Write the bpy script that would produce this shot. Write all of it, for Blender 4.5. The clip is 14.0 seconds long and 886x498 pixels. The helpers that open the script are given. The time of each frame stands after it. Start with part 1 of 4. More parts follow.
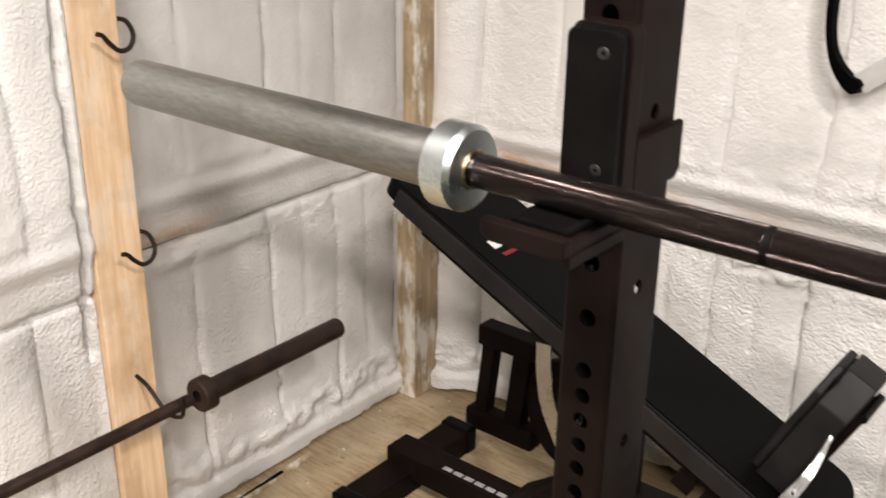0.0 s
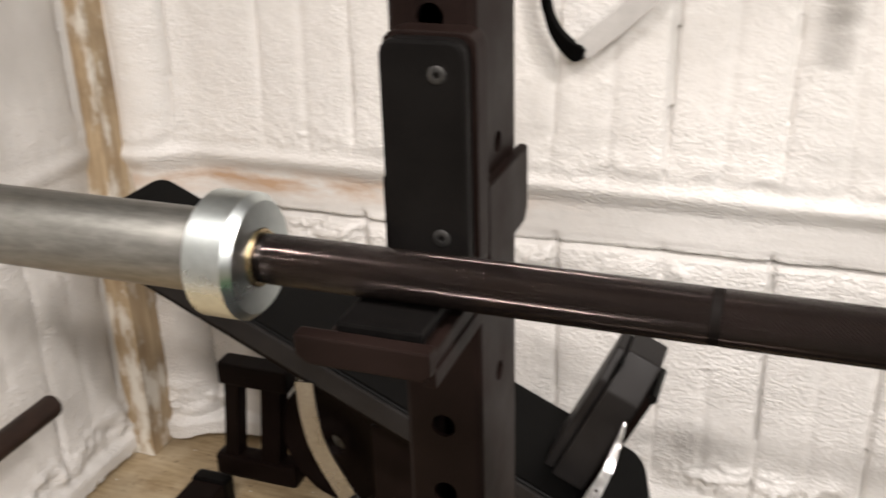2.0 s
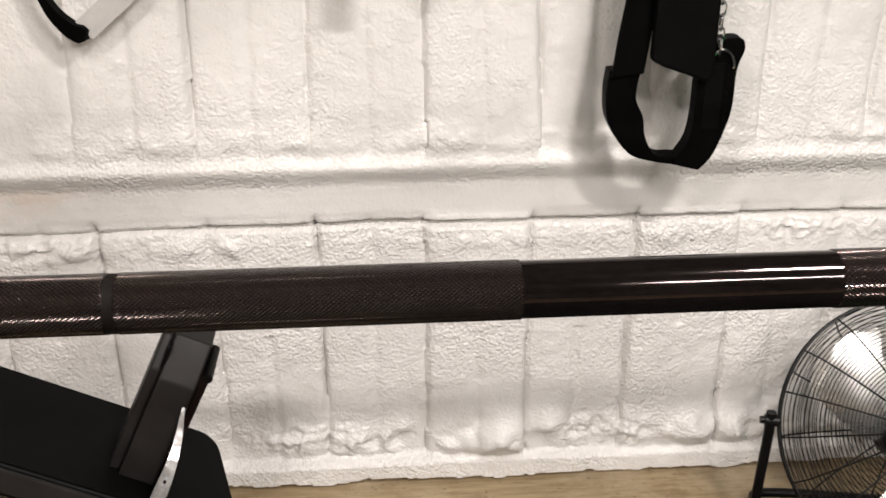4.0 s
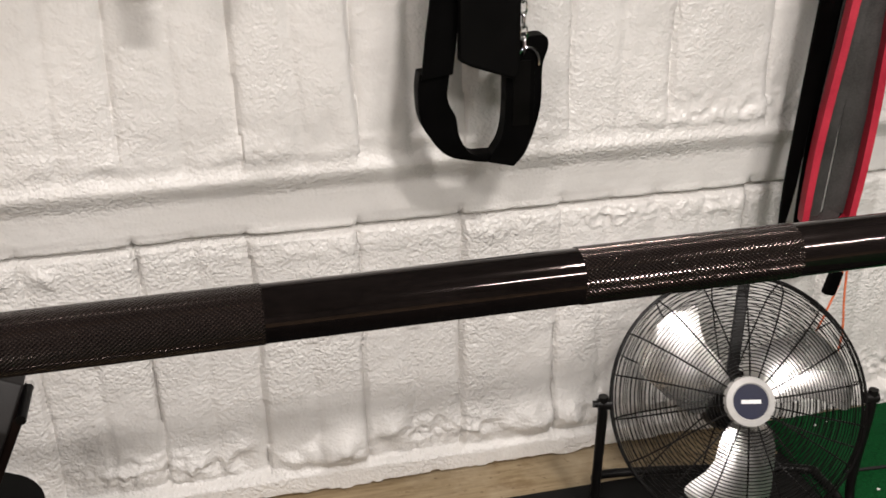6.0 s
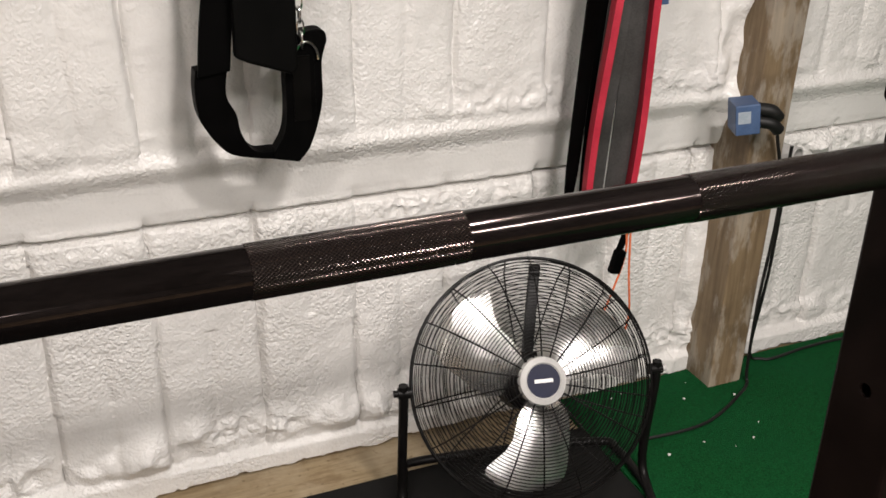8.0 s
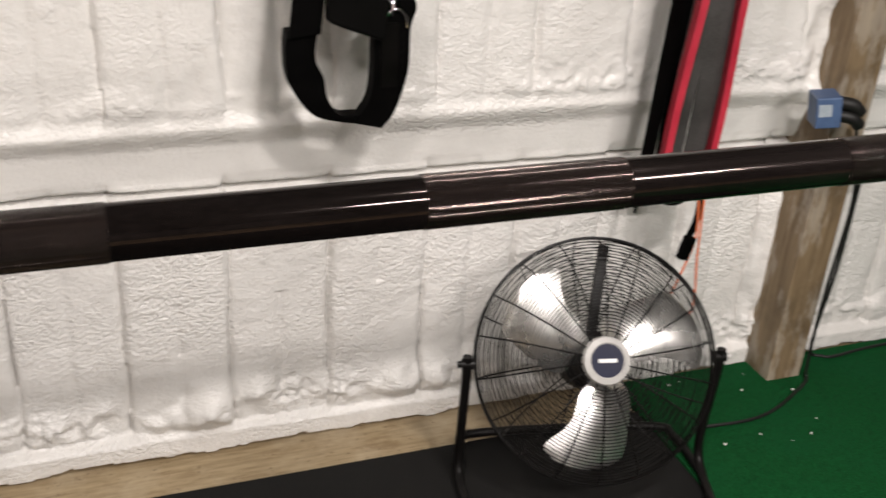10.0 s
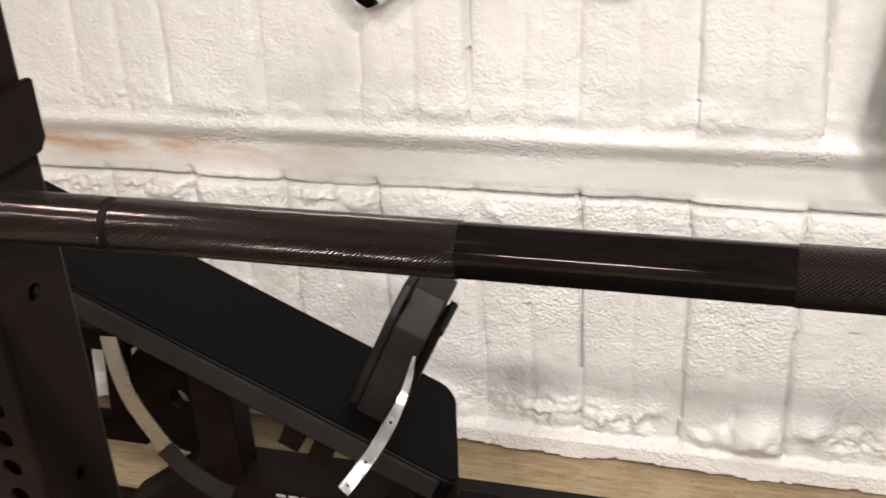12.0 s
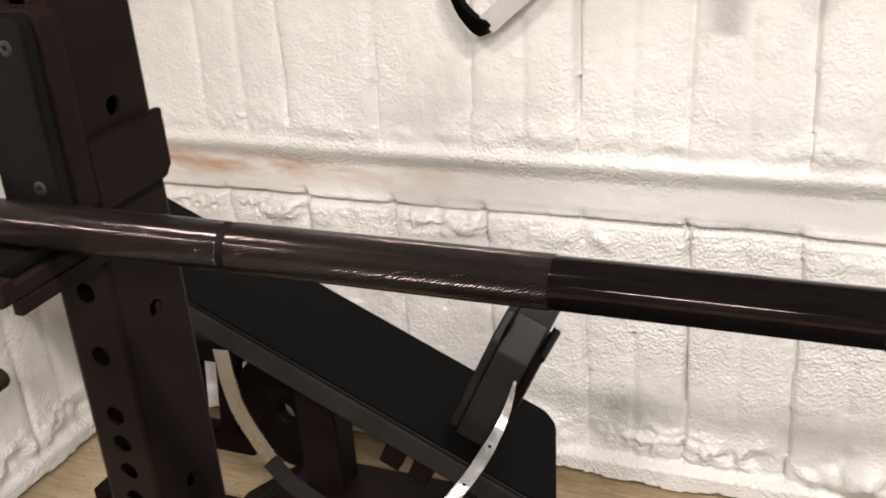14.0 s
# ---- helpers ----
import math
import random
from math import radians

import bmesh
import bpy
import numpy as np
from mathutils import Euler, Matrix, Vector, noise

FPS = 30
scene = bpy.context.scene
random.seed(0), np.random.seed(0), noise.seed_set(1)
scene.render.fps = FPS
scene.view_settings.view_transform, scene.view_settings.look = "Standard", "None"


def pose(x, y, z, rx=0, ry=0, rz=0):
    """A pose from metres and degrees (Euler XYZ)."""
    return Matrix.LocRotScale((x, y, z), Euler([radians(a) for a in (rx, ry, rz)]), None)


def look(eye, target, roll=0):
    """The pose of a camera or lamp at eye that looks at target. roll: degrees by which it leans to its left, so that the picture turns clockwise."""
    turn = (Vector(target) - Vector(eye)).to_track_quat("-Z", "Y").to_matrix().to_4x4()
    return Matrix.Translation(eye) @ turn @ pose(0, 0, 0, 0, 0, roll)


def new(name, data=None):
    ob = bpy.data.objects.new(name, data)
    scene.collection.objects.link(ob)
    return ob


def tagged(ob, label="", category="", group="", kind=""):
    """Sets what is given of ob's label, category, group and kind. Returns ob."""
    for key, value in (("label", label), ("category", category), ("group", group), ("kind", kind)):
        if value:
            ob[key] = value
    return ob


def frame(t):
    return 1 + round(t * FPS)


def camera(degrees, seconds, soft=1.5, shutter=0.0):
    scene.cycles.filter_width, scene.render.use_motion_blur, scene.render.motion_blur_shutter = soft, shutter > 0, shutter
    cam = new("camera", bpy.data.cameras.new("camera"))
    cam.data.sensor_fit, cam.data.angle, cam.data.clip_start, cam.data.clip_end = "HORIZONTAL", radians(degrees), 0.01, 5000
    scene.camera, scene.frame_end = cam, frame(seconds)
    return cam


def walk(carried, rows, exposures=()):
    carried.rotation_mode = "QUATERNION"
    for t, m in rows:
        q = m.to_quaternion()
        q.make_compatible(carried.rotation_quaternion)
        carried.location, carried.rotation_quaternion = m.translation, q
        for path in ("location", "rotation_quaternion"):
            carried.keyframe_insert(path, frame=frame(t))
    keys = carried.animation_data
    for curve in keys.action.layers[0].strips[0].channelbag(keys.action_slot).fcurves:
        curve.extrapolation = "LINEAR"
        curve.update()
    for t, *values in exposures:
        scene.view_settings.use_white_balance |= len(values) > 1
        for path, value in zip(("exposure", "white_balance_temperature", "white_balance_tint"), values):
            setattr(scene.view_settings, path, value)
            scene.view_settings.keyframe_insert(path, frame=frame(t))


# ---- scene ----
cam = camera(46.6, 14.0, 1.6, 0.3)
PATH = [
    (0, (-0.1768, -0.6370, 1.6719), (-1.3313, 0.8031, 0.9021), 0.81),
    (0.5, (-0.2412, -0.5448, 1.6901), (-1.5112, 0.7956, 0.9225), 0.28),
    (1, (-0.2641, -0.4838, 1.6780), (-1.5309, 0.8705, 0.9276), -1.08),
    (1.5, (-0.3213, -0.4529, 1.6674), (-1.3604, 1.0700, 0.8930), -1.68),
    (2, (-0.3717, -0.4607, 1.6441), (-1.0215, 1.2524, 0.8430), -1.82),
    (2.5, (-0.3452, -0.4468, 1.6481), (-0.6743, 1.3330, 0.7974), -1.58),
    (3, (-0.3200, -0.4448, 1.6431), (-0.4105, 1.3557, 0.7781), -1.29),
    (3.5, (-0.3031, -0.4375, 1.6405), (-0.2552, 1.3652, 0.7751), -1.11),
    (3.7, (-0.2943, -0.4330, 1.6386), (-0.2140, 1.3699, 0.7760), -0.65),
    (5.8, (-0.2298, -0.4278, 1.6418), (0.1473, 1.3404, 0.7867), -0.81),
    (6, (-0.2282, -0.4247, 1.6392), (0.1819, 1.3357, 0.7838), -0.65),
    (6.5, (-0.2234, -0.4224, 1.6372), (0.2654, 1.3184, 0.7823), -0.49),
    (7, (-0.2048, -0.4250, 1.6361), (0.3705, 1.2891, 0.7802), -0.30),
    (7.5, (-0.1650, -0.4421, 1.6394), (0.5005, 1.2372, 0.7806), 0.09),
    (7.7, (-0.1535, -0.4500, 1.6409), (0.5526, 1.2113, 0.7809), 0.40),
    (9.8, (-0.2023, -0.4539, 1.6311), (0.5067, 1.1908, 0.7402), 3.39),
    (10, (-0.2215, -0.4535, 1.6253), (0.4179, 1.2161, 0.7281), 3.31),
    (10.5, (-0.2391, -0.4420, 1.6300), (0.1497, 1.2913, 0.7112), 2.46),
    (11, (-0.1793, -0.4133, 1.6344), (-0.1169, 1.3610, 0.7141), 0.75),
    (11.5, (-0.1005, -0.4092, 1.6292), (-0.4011, 1.3508, 0.7284), -1.61),
    (12, (-0.0895, -0.4263, 1.6292), (-0.6292, 1.2861, 0.7478), -3.53),
    (12.5, (-0.0802, -0.4342, 1.6344), (-0.7748, 1.2284, 0.7671), -4.89),
    (13, (-0.0927, -0.4487, 1.6411), (-0.8603, 1.1878, 0.7857), -5.43),
    (13.5, (-0.0967, -0.4556, 1.6439), (-0.8870, 1.1721, 0.7937), -5.28),
    (14, (-0.0776, -0.4416, 1.6420), (-0.8184, 1.2214, 0.8146), -4.58),
]
EXPOSURES = [(0.0, 0.12), (0.5, 0.08), (1.0, 0.16), (2.0, 0.08), (2.5, -0.06), (3.5, -0.02), (6.0, -0.33), (7.5, -0.31), (10.0, -0.24), (11.0, -0.35), (11.5, -0.27), (12.0, 0.07), (13.5, 0.10), (14.0, 0.10)]
walk(cam, [(t, look(eye, target, roll)) for t, eye, target, roll in PATH], EXPOSURES)

# ---- world, lamps ----
world = bpy.data.worlds.new("world")
scene.world = world
world.use_nodes = True
world.node_tree.nodes["Background"].inputs[0].default_value = (0.014, 0.013, 0.012, 1)
world.node_tree.nodes["Background"].inputs[1].default_value = 1.0

FL, CEIL = 0.02, 2.85
XL, XR, YB, YF = -2.06, 6.0, 1.668, -6.5
LAMPS = [(0.55, -0.45, 0.26, 0.13, 74), (-0.92, -0.80, 0.40, 0.13, 54), (1.10, -1.90, 1.25, 0.13, 172), (-0.85, -5.00, 1.00, 0.30, 130)]

# ---- materials ----
def tree(name):
    m = bpy.data.materials.new(name)
    m.use_nodes = True
    nt = m.node_tree
    return m, nt, nt.nodes["Principled BSDF"]


def nd(nt, kind, **inputs):
    n = nt.nodes.new(kind)
    for k, v in inputs.items():
        n.inputs[k.replace("_", " ")].default_value = v
    return n


def coords(nt, scale=(1, 1, 1)):
    tc = nt.nodes.new("ShaderNodeTexCoord")
    mp = nt.nodes.new("ShaderNodeMapping")
    mp.inputs["Scale"].default_value = scale
    nt.links.new(tc.outputs["Object"], mp.inputs["Vector"])
    return mp.outputs["Vector"]


def noise_tex(nt, vec, scale, detail=4.0, rough=0.55):
    n = nd(nt, "ShaderNodeTexNoise", Scale=scale, Detail=detail, Roughness=rough)
    nt.links.new(vec, n.inputs["Vector"])
    return n.outputs["Fac"]


def ramp(nt, fac, stops):
    r = nt.nodes.new("ShaderNodeValToRGB")
    r.color_ramp.elements[0].position, r.color_ramp.elements[0].color = stops[0][0], (*stops[0][1], 1)
    r.color_ramp.elements[1].position, r.color_ramp.elements[1].color = stops[-1][0], (*stops[-1][1], 1)
    for p, c in stops[1:-1]:
        e = r.color_ramp.elements.new(p)
        e.color = (*c, 1)
    nt.links.new(fac, r.inputs["Fac"])
    return r.outputs["Color"]


def mix(nt, fac, a, b):
    m = nt.nodes.new("ShaderNodeMix")
    m.data_type = "RGBA"
    if isinstance(fac, (int, float)):
        m.inputs["Factor"].default_value = fac
    else:
        nt.links.new(fac, m.inputs["Factor"])
    for sock, v in ((m.inputs[6], a), (m.inputs[7], b)):
        if isinstance(v, tuple):
            sock.default_value = (*v, 1)
        else:
            nt.links.new(v, sock)
    return m.outputs[2]


def math_node(nt, op, a, b=None, clamp=False):
    m = nt.nodes.new("ShaderNodeMath")
    m.operation, m.use_clamp = op, clamp
    for i, v in enumerate((a, b)):
        if v is None:
            continue
        if isinstance(v, (int, float)):
            m.inputs[i].default_value = v
        else:
            nt.links.new(v, m.inputs[i])
    return m.outputs[0]


def bump(nt, bsdf, height, strength, distance):
    b = nd(nt, "ShaderNodeBump", Strength=strength, Distance=distance)
    nt.links.new(height, b.inputs["Height"])
    nt.links.new(b.outputs["Normal"], bsdf.inputs["Normal"])


def surface(name, dark, light, rough=(0.4, 0.6), metal=0.0, scale=12.0, fine=180.0, bump_mm=0.3, stretch=(1, 1, 1), spec=0.35):
    """A worn surface: two scales of colour, varied gloss and fine relief."""
    m, nt, b = tree(name)
    v = coords(nt, stretch)
    big, small = noise_tex(nt, v, scale, 5), noise_tex(nt, v, fine, 3)
    both = math_node(nt, "ADD", math_node(nt, "MULTIPLY", big, 0.65), math_node(nt, "MULTIPLY", small, 0.35))
    nt.links.new(ramp(nt, both, [(0.34, dark), (0.66, light)]), b.inputs["Base Color"])
    rr = nd(nt, "ShaderNodeMapRange")
    nt.links.new(big, rr.inputs[0])
    rr.inputs[1].default_value, rr.inputs[2].default_value = 0.3, 0.7
    rr.inputs[3].default_value, rr.inputs[4].default_value = rough
    nt.links.new(rr.outputs[0], b.inputs["Roughness"])
    b.inputs["Metallic"].default_value = metal
    b.inputs["Specular IOR Level"].default_value = spec
    if bump_mm:
        bump(nt, b, both, 0.6, bump_mm / 1000)
    return m


def foam_material(name="sprayed_foam_white_paint", stain_z=None, grey=1.0, axis=0, peel_depth=0.0045):
    """White-painted sprayed foam: orange-peel relief, faint grey patches, rusty stains on the girt."""
    m, nt, b = tree(name)
    v = coords(nt)
    patch = noise_tex(nt, v, 2.2, 6, 0.6)
    fine = noise_tex(nt, v, 150, 4, 0.6)
    peel = noise_tex(nt, v, 84, 3, 0.6)
    # grey below 1 darkens the paint, for the more dimly lit left wall
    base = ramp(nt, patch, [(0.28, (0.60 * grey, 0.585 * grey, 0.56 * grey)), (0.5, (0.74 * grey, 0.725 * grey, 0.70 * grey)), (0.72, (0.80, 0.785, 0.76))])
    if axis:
        # soft upright grey smears mixed over the left wall's colour
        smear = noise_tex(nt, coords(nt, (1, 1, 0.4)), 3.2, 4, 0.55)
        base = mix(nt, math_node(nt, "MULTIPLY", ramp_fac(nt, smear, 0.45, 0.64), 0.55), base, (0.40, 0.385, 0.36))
    base = mix(nt, math_node(nt, "MULTIPLY", ramp_fac(nt, fine, 0.56, 0.75), 0.25), base, (0.5, 0.48, 0.45))
    sep = nt.nodes.new("ShaderNodeSeparateXYZ")
    nt.links.new(v, sep.inputs[0])
    if stain_z:
        z0, x0, x1 = stain_z
        dz = math_node(nt, "ABSOLUTE", math_node(nt, "SUBTRACT", sep.outputs[2], z0))
        in_z = math_node(nt, "SUBTRACT", 1.0, math_node(nt, "DIVIDE", dz, 0.055), True)
        dx = math_node(nt, "ABSOLUTE", math_node(nt, "SUBTRACT", sep.outputs[axis], (x0 + x1) / 2))
        in_x = math_node(nt, "SUBTRACT", 1.0, math_node(nt, "DIVIDE", dx, (x1 - x0) / 2), True)
        blot = ramp_fac(nt, noise_tex(nt, coords(nt, (1, 1, 3)), 6, 5, 0.6), 0.38, 0.7)
        fac = math_node(nt, "MULTIPLY", math_node(nt, "MULTIPLY", in_z, in_x), math_node(nt, "MULTIPLY", blot, 1.7 + 0.4 * axis), True)
        base = mix(nt, fac, base, (0.46, 0.31, 0.21) if axis else (0.54, 0.37, 0.25))
    nt.links.new(base, b.inputs["Base Color"])
    b.inputs["Roughness"].default_value = 0.31
    b.inputs["Specular IOR Level"].default_value = 0.45
    # pebbled skin: small rounded drops of foam over a softer swell
    bend = nd(nt, "ShaderNodeTexNoise", Scale=60.0, Detail=2.0)
    nt.links.new(v, bend.inputs["Vector"])
    shift = nt.nodes.new("ShaderNodeVectorMath")
    shift.operation = "MULTIPLY_ADD"
    nt.links.new(bend.outputs["Color"], shift.inputs[0])
    shift.inputs[1].default_value = (0.012, 0.012, 0.012)
    nt.links.new(v, shift.inputs[2])
    drops = nt.nodes.new("ShaderNodeTexVoronoi")
    drops.feature = "SMOOTH_F1"
    drops.inputs["Scale"].default_value, drops.inputs["Smoothness"].default_value = 125.0, 0.55
    nt.links.new(shift.outputs[0], drops.inputs["Vector"])
    pebble = math_node(nt, "SUBTRACT", 1.0, drops.outputs["Distance"])
    h = math_node(nt, "ADD", math_node(nt, "MULTIPLY", peel, 0.36), math_node(nt, "MULTIPLY", fine, 0.22))
    h = math_node(nt, "ADD", h, math_node(nt, "MULTIPLY", pebble, 0.74))
    calm = ramp_fac(nt, noise_tex(nt, v, 4.5, 3, 0.5), 0.36, 0.62)
    h = math_node(nt, "MULTIPLY", h, math_node(nt, "ADD", math_node(nt, "MULTIPLY", calm, 0.65), 0.35))
    coarse = math_node(nt, "ADD", math_node(nt, "MULTIPLY", ramp_fac(nt, sep.outputs[2], 0.87, 0.70), 0.45), 0.75)
    h = math_node(nt, "MULTIPLY", h, coarse)
    if not axis:
        board = math_node(nt, "MULTIPLY", ramp_fac(nt, sep.outputs[2], 0.722, 0.738), ramp_fac(nt, sep.outputs[2], 0.822, 0.790))
        h = math_node(nt, "MULTIPLY", h, math_node(nt, "SUBTRACT", 1.0, math_node(nt, "MULTIPLY", board, 0.72)))
        lip = math_node(nt, "MULTIPLY", ramp_fac(nt, sep.outputs[2], 0.80, 0.83), ramp_fac(nt, sep.outputs[2], 0.93, 0.87))
        h = math_node(nt, "MULTIPLY", h, math_node(nt, "ADD", 1.0, math_node(nt, "MULTIPLY", lip, 0.5)))
    bump(nt, b, h, 1.0, peel_depth)
    return m


def ramp_fac(nt, fac, lo, hi):
    r = nd(nt, "ShaderNodeMapRange")
    nt.links.new(fac, r.inputs[0])
    r.inputs[1].default_value, r.inputs[2].default_value = lo, hi
    return r.outputs[0]


def wood_material(name, dark, light, foam=0.0, along="z"):
    m, nt, b = tree(name)
    v = coords(nt, (1, 1, 0.06) if along == "z" else (0.06, 1, 1))
    grain = noise_tex(nt, v, 70, 5, 0.6)
    blot = noise_tex(nt, coords(nt), 5, 5, 0.6)
    col = ramp(nt, grain, [(0.3, dark), (0.7, light)])
    col = mix(nt, ramp_fac(nt, blot, 0.5, 0.75), col, tuple(c * 0.7 for c in dark))
    if foam:
        f = ramp_fac(nt, noise_tex(nt, coords(nt, (1, 1, 0.35)), 17, 5, 0.65), 0.50, 0.60)
        col = mix(nt, math_node(nt, "MULTIPLY", f, foam), col, (0.72, 0.69, 0.62))
    nt.links.new(col, b.inputs["Base Color"])
    b.inputs["Roughness"].default_value = 0.65
    bump(nt, b, grain, 0.5, 0.002)
    return m


def knurl_material(name, pitch, depth=0.0006):
    """Cross-cut knurling round the x axis: two families of helical grooves."""
    m, nt, b = tree(name)
    tc = nt.nodes.new("ShaderNodeTexCoord")
    sep = nt.nodes.new("ShaderNodeSeparateXYZ")
    nt.links.new(tc.outputs["Object"], sep.inputs[0])
    arc = math_node(nt, "MULTIPLY", math_node(nt, "ARCTAN2", sep.outputs[1], sep.outputs[2]), 0.01436)
    k = 2 * math.pi / pitch
    waves = []
    for sgn in (1, -1):
        ph = math_node(nt, "ADD", math_node(nt, "MULTIPLY", sep.outputs[0], k * 0.62), math_node(nt, "MULTIPLY", arc, sgn * k * 0.78))
        waves.append(math_node(nt, "PINGPONG", math_node(nt, "DIVIDE", ph, math.pi), 0.5))
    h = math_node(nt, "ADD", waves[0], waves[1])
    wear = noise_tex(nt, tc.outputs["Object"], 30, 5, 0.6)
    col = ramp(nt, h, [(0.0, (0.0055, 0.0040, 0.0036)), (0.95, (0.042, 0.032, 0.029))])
    col = mix(nt, math_node(nt, "MULTIPLY", ramp_fac(nt, wear, 0.45, 0.7), 0.3), col, (0.034, 0.024, 0.021))
    nt.links.new(col, b.inputs["Base Color"])
    b.inputs["Metallic"].default_value = 0.8
    b.inputs["Specular IOR Level"].default_value = 0.15
    b.inputs["Roughness"].default_value = 0.14
    bump(nt, b, h, 1.0, depth)
    return m


def turf_material():
    m, nt, b = tree("green_turf")
    v = coords(nt)
    n1, n2 = noise_tex(nt, v, 260, 3, 0.7), noise_tex(nt, v, 5, 4)
    col = ramp(nt, n1, [(0.3, (0.002, 0.024, 0.006)), (0.7, (0.008, 0.108, 0.028))])
    col = mix(nt, math_node(nt, "MULTIPLY", ramp_fac(nt, n2, 0.4, 0.7), 0.35), col, (0.006, 0.075, 0.025))
    nt.links.new(col, b.inputs["Base Color"])
    b.inputs["Roughness"].default_value = 0.95
    b.inputs["Specular IOR Level"].default_value = 0.08
    bump(nt, b, n1, 1.0, 0.006)
    return m


def plywood_material():
    """Worn plywood: long grain, pale scuffed patches and dark spills."""
    m, nt, b = tree("plywood_floor")
    grain = noise_tex(nt, coords(nt, (0.12, 1, 1)), 90, 5, 0.6)
    col = ramp(nt, grain, [(0.32, (0.24, 0.175, 0.098)), (0.68, (0.385, 0.30, 0.183))])
    pale = ramp_fac(nt, noise_tex(nt, coords(nt), 3.4, 6, 0.62), 0.48, 0.68)
    col = mix(nt, math_node(nt, "MULTIPLY", pale, 0.75), col, (0.51, 0.425, 0.30))
    spill = ramp_fac(nt, noise_tex(nt, coords(nt, (1, 1.4, 1)), 5.2, 6, 0.66), 0.54, 0.66)
    col = mix(nt, math_node(nt, "MULTIPLY", spill, 0.72), col, (0.20, 0.135, 0.07))
    speck = ramp_fac(nt, noise_tex(nt, coords(nt), 60, 4, 0.6), 0.62, 0.70)
    col = mix(nt, math_node(nt, "MULTIPLY", speck, 0.6), col, (0.13, 0.09, 0.05))
    nt.links.new(col, b.inputs["Base Color"])
    b.inputs["Roughness"].default_value = 0.62
    b.inputs["Specular IOR Level"].default_value = 0.3
    bump(nt, b, grain, 0.5, 0.0012)
    return m


FOAM = foam_material("back_wall_foam", (0.795, -2.45, -0.75))
# the same paint darkened: the left wall's dimmer light put into its colour
FOAM_LEFT_DIM = foam_material("left_wall_foam_dimmed", (0.790, 0.36, 0.86), 0.87, 1, 0.0034)
PINE = wood_material("pine_stud", (0.56, 0.37, 0.21), (0.76, 0.57, 0.38), 0.30)
OLD_WOOD = wood_material("weathered_post", (0.30, 0.21, 0.12), (0.50, 0.39, 0.25), 0.9)
POST_WOOD = wood_material("treated_post", (0.12, 0.080, 0.042), (0.25, 0.18, 0.105), 0.22)
PLY = plywood_material()
MAT_RUBBER = surface("black_rubber_mat", (0.004, 0.004, 0.004), (0.011, 0.0105, 0.010), (0.55, 0.8), 0, 6, 300, 0.8, (1, 1, 1), 0.16)
TURF = turf_material()
POWDER = surface("black_powder_coat", (0.0038, 0.0022, 0.0018), (0.0086, 0.0051, 0.0043), (0.36, 0.52), 0, 18, 700, 0.25, (1, 1, 1), 0.060)
LINER = surface("black_plastic_liner", (0.0016, 0.0015, 0.0015), (0.0042, 0.0038, 0.0036), (0.28, 0.42), 0, 14, 400, 0.15, (1, 1, 1), 0.065)
VINYL = surface("black_vinyl", (0.0009, 0.0009, 0.0009), (0.0030, 0.0029, 0.0027), (0.44, 0.60), 0, 9, 900, 0.3, (1, 1, 1), 0.06)
BENCH_GREY = surface("dark_grey_vinyl_side", (0.0085, 0.0077, 0.0075), (0.0175, 0.016, 0.0155), (0.4, 0.55), 0, 10, 600, 0.3, (1, 1, 1), 0.14)
NYLON = surface("black_nylon_webbing", (0.0005, 0.0005, 0.0005), (0.0018, 0.0017, 0.0017), (0.45, 0.70), 0, 14, 500, 0.8, (1, 1, 1), 0.035)
CHROME = surface("chrome_steel", (0.62, 0.62, 0.62), (0.80, 0.80, 0.79), (0.06, 0.16), 1.0, 12, 200, 0.05)
ZINC = surface("brushed_zinc_sleeve", (0.16, 0.158, 0.145), (0.34, 0.337, 0.315), (0.36, 0.5), 1.0, 8, 260, 0.1, (0.25, 1, 1))
ZINC_SHINY = surface("polished_zinc_collar", (0.50, 0.55, 0.545), (0.66, 0.71, 0.705), (0.22, 0.34), 1.0, 14, 200, 0.05)
BRASS = surface("bronze_bushing", (0.42, 0.31, 0.17), (0.58, 0.46, 0.29), (0.2, 0.3), 1.0, 20, 200, 0.05)
PALE_LABEL = surface("faded_label", (0.28, 0.33, 0.38), (0.40, 0.45, 0.50), (0.4, 0.6), 0, 40, 300, 0.0)
FAINT_PALE = surface("faint_letters_and_glints", (0.22, 0.21, 0.21), (0.40, 0.39, 0.39), (0.4, 0.6), 0, 90, 300, 0.0)
ARC_STEEL = surface("rippled_chrome", (0.70, 0.70, 0.70), (0.88, 0.88, 0.87), (0.11, 0.20), 1.0, 12, 22, 7.0)
ARC_DULL = surface("satin_chrome", (0.27, 0.27, 0.265), (0.40, 0.40, 0.39), (0.22, 0.34), 1.0, 12, 160, 0.1)
OXIDE = surface("black_oxide_shaft", (0.014, 0.0112, 0.0105), (0.042, 0.033, 0.031), (0.06, 0.13), 0.9, 25, 500, 0.03, (0.3, 1, 1))
RING_MAT = surface("mark_ring", (0.003, 0.0025, 0.0022), (0.006, 0.005, 0.0045), (0.5, 0.65), 0.0, 25, 500, 0.05, (1, 1, 1), 0.03)
BOLT = surface("dull_steel_bolt", (0.016, 0.0155, 0.015), (0.040, 0.039, 0.037), (0.35, 0.5), 0.6, 60, 400, 0.05)
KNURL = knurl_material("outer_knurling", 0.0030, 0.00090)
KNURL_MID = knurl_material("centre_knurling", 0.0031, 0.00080)
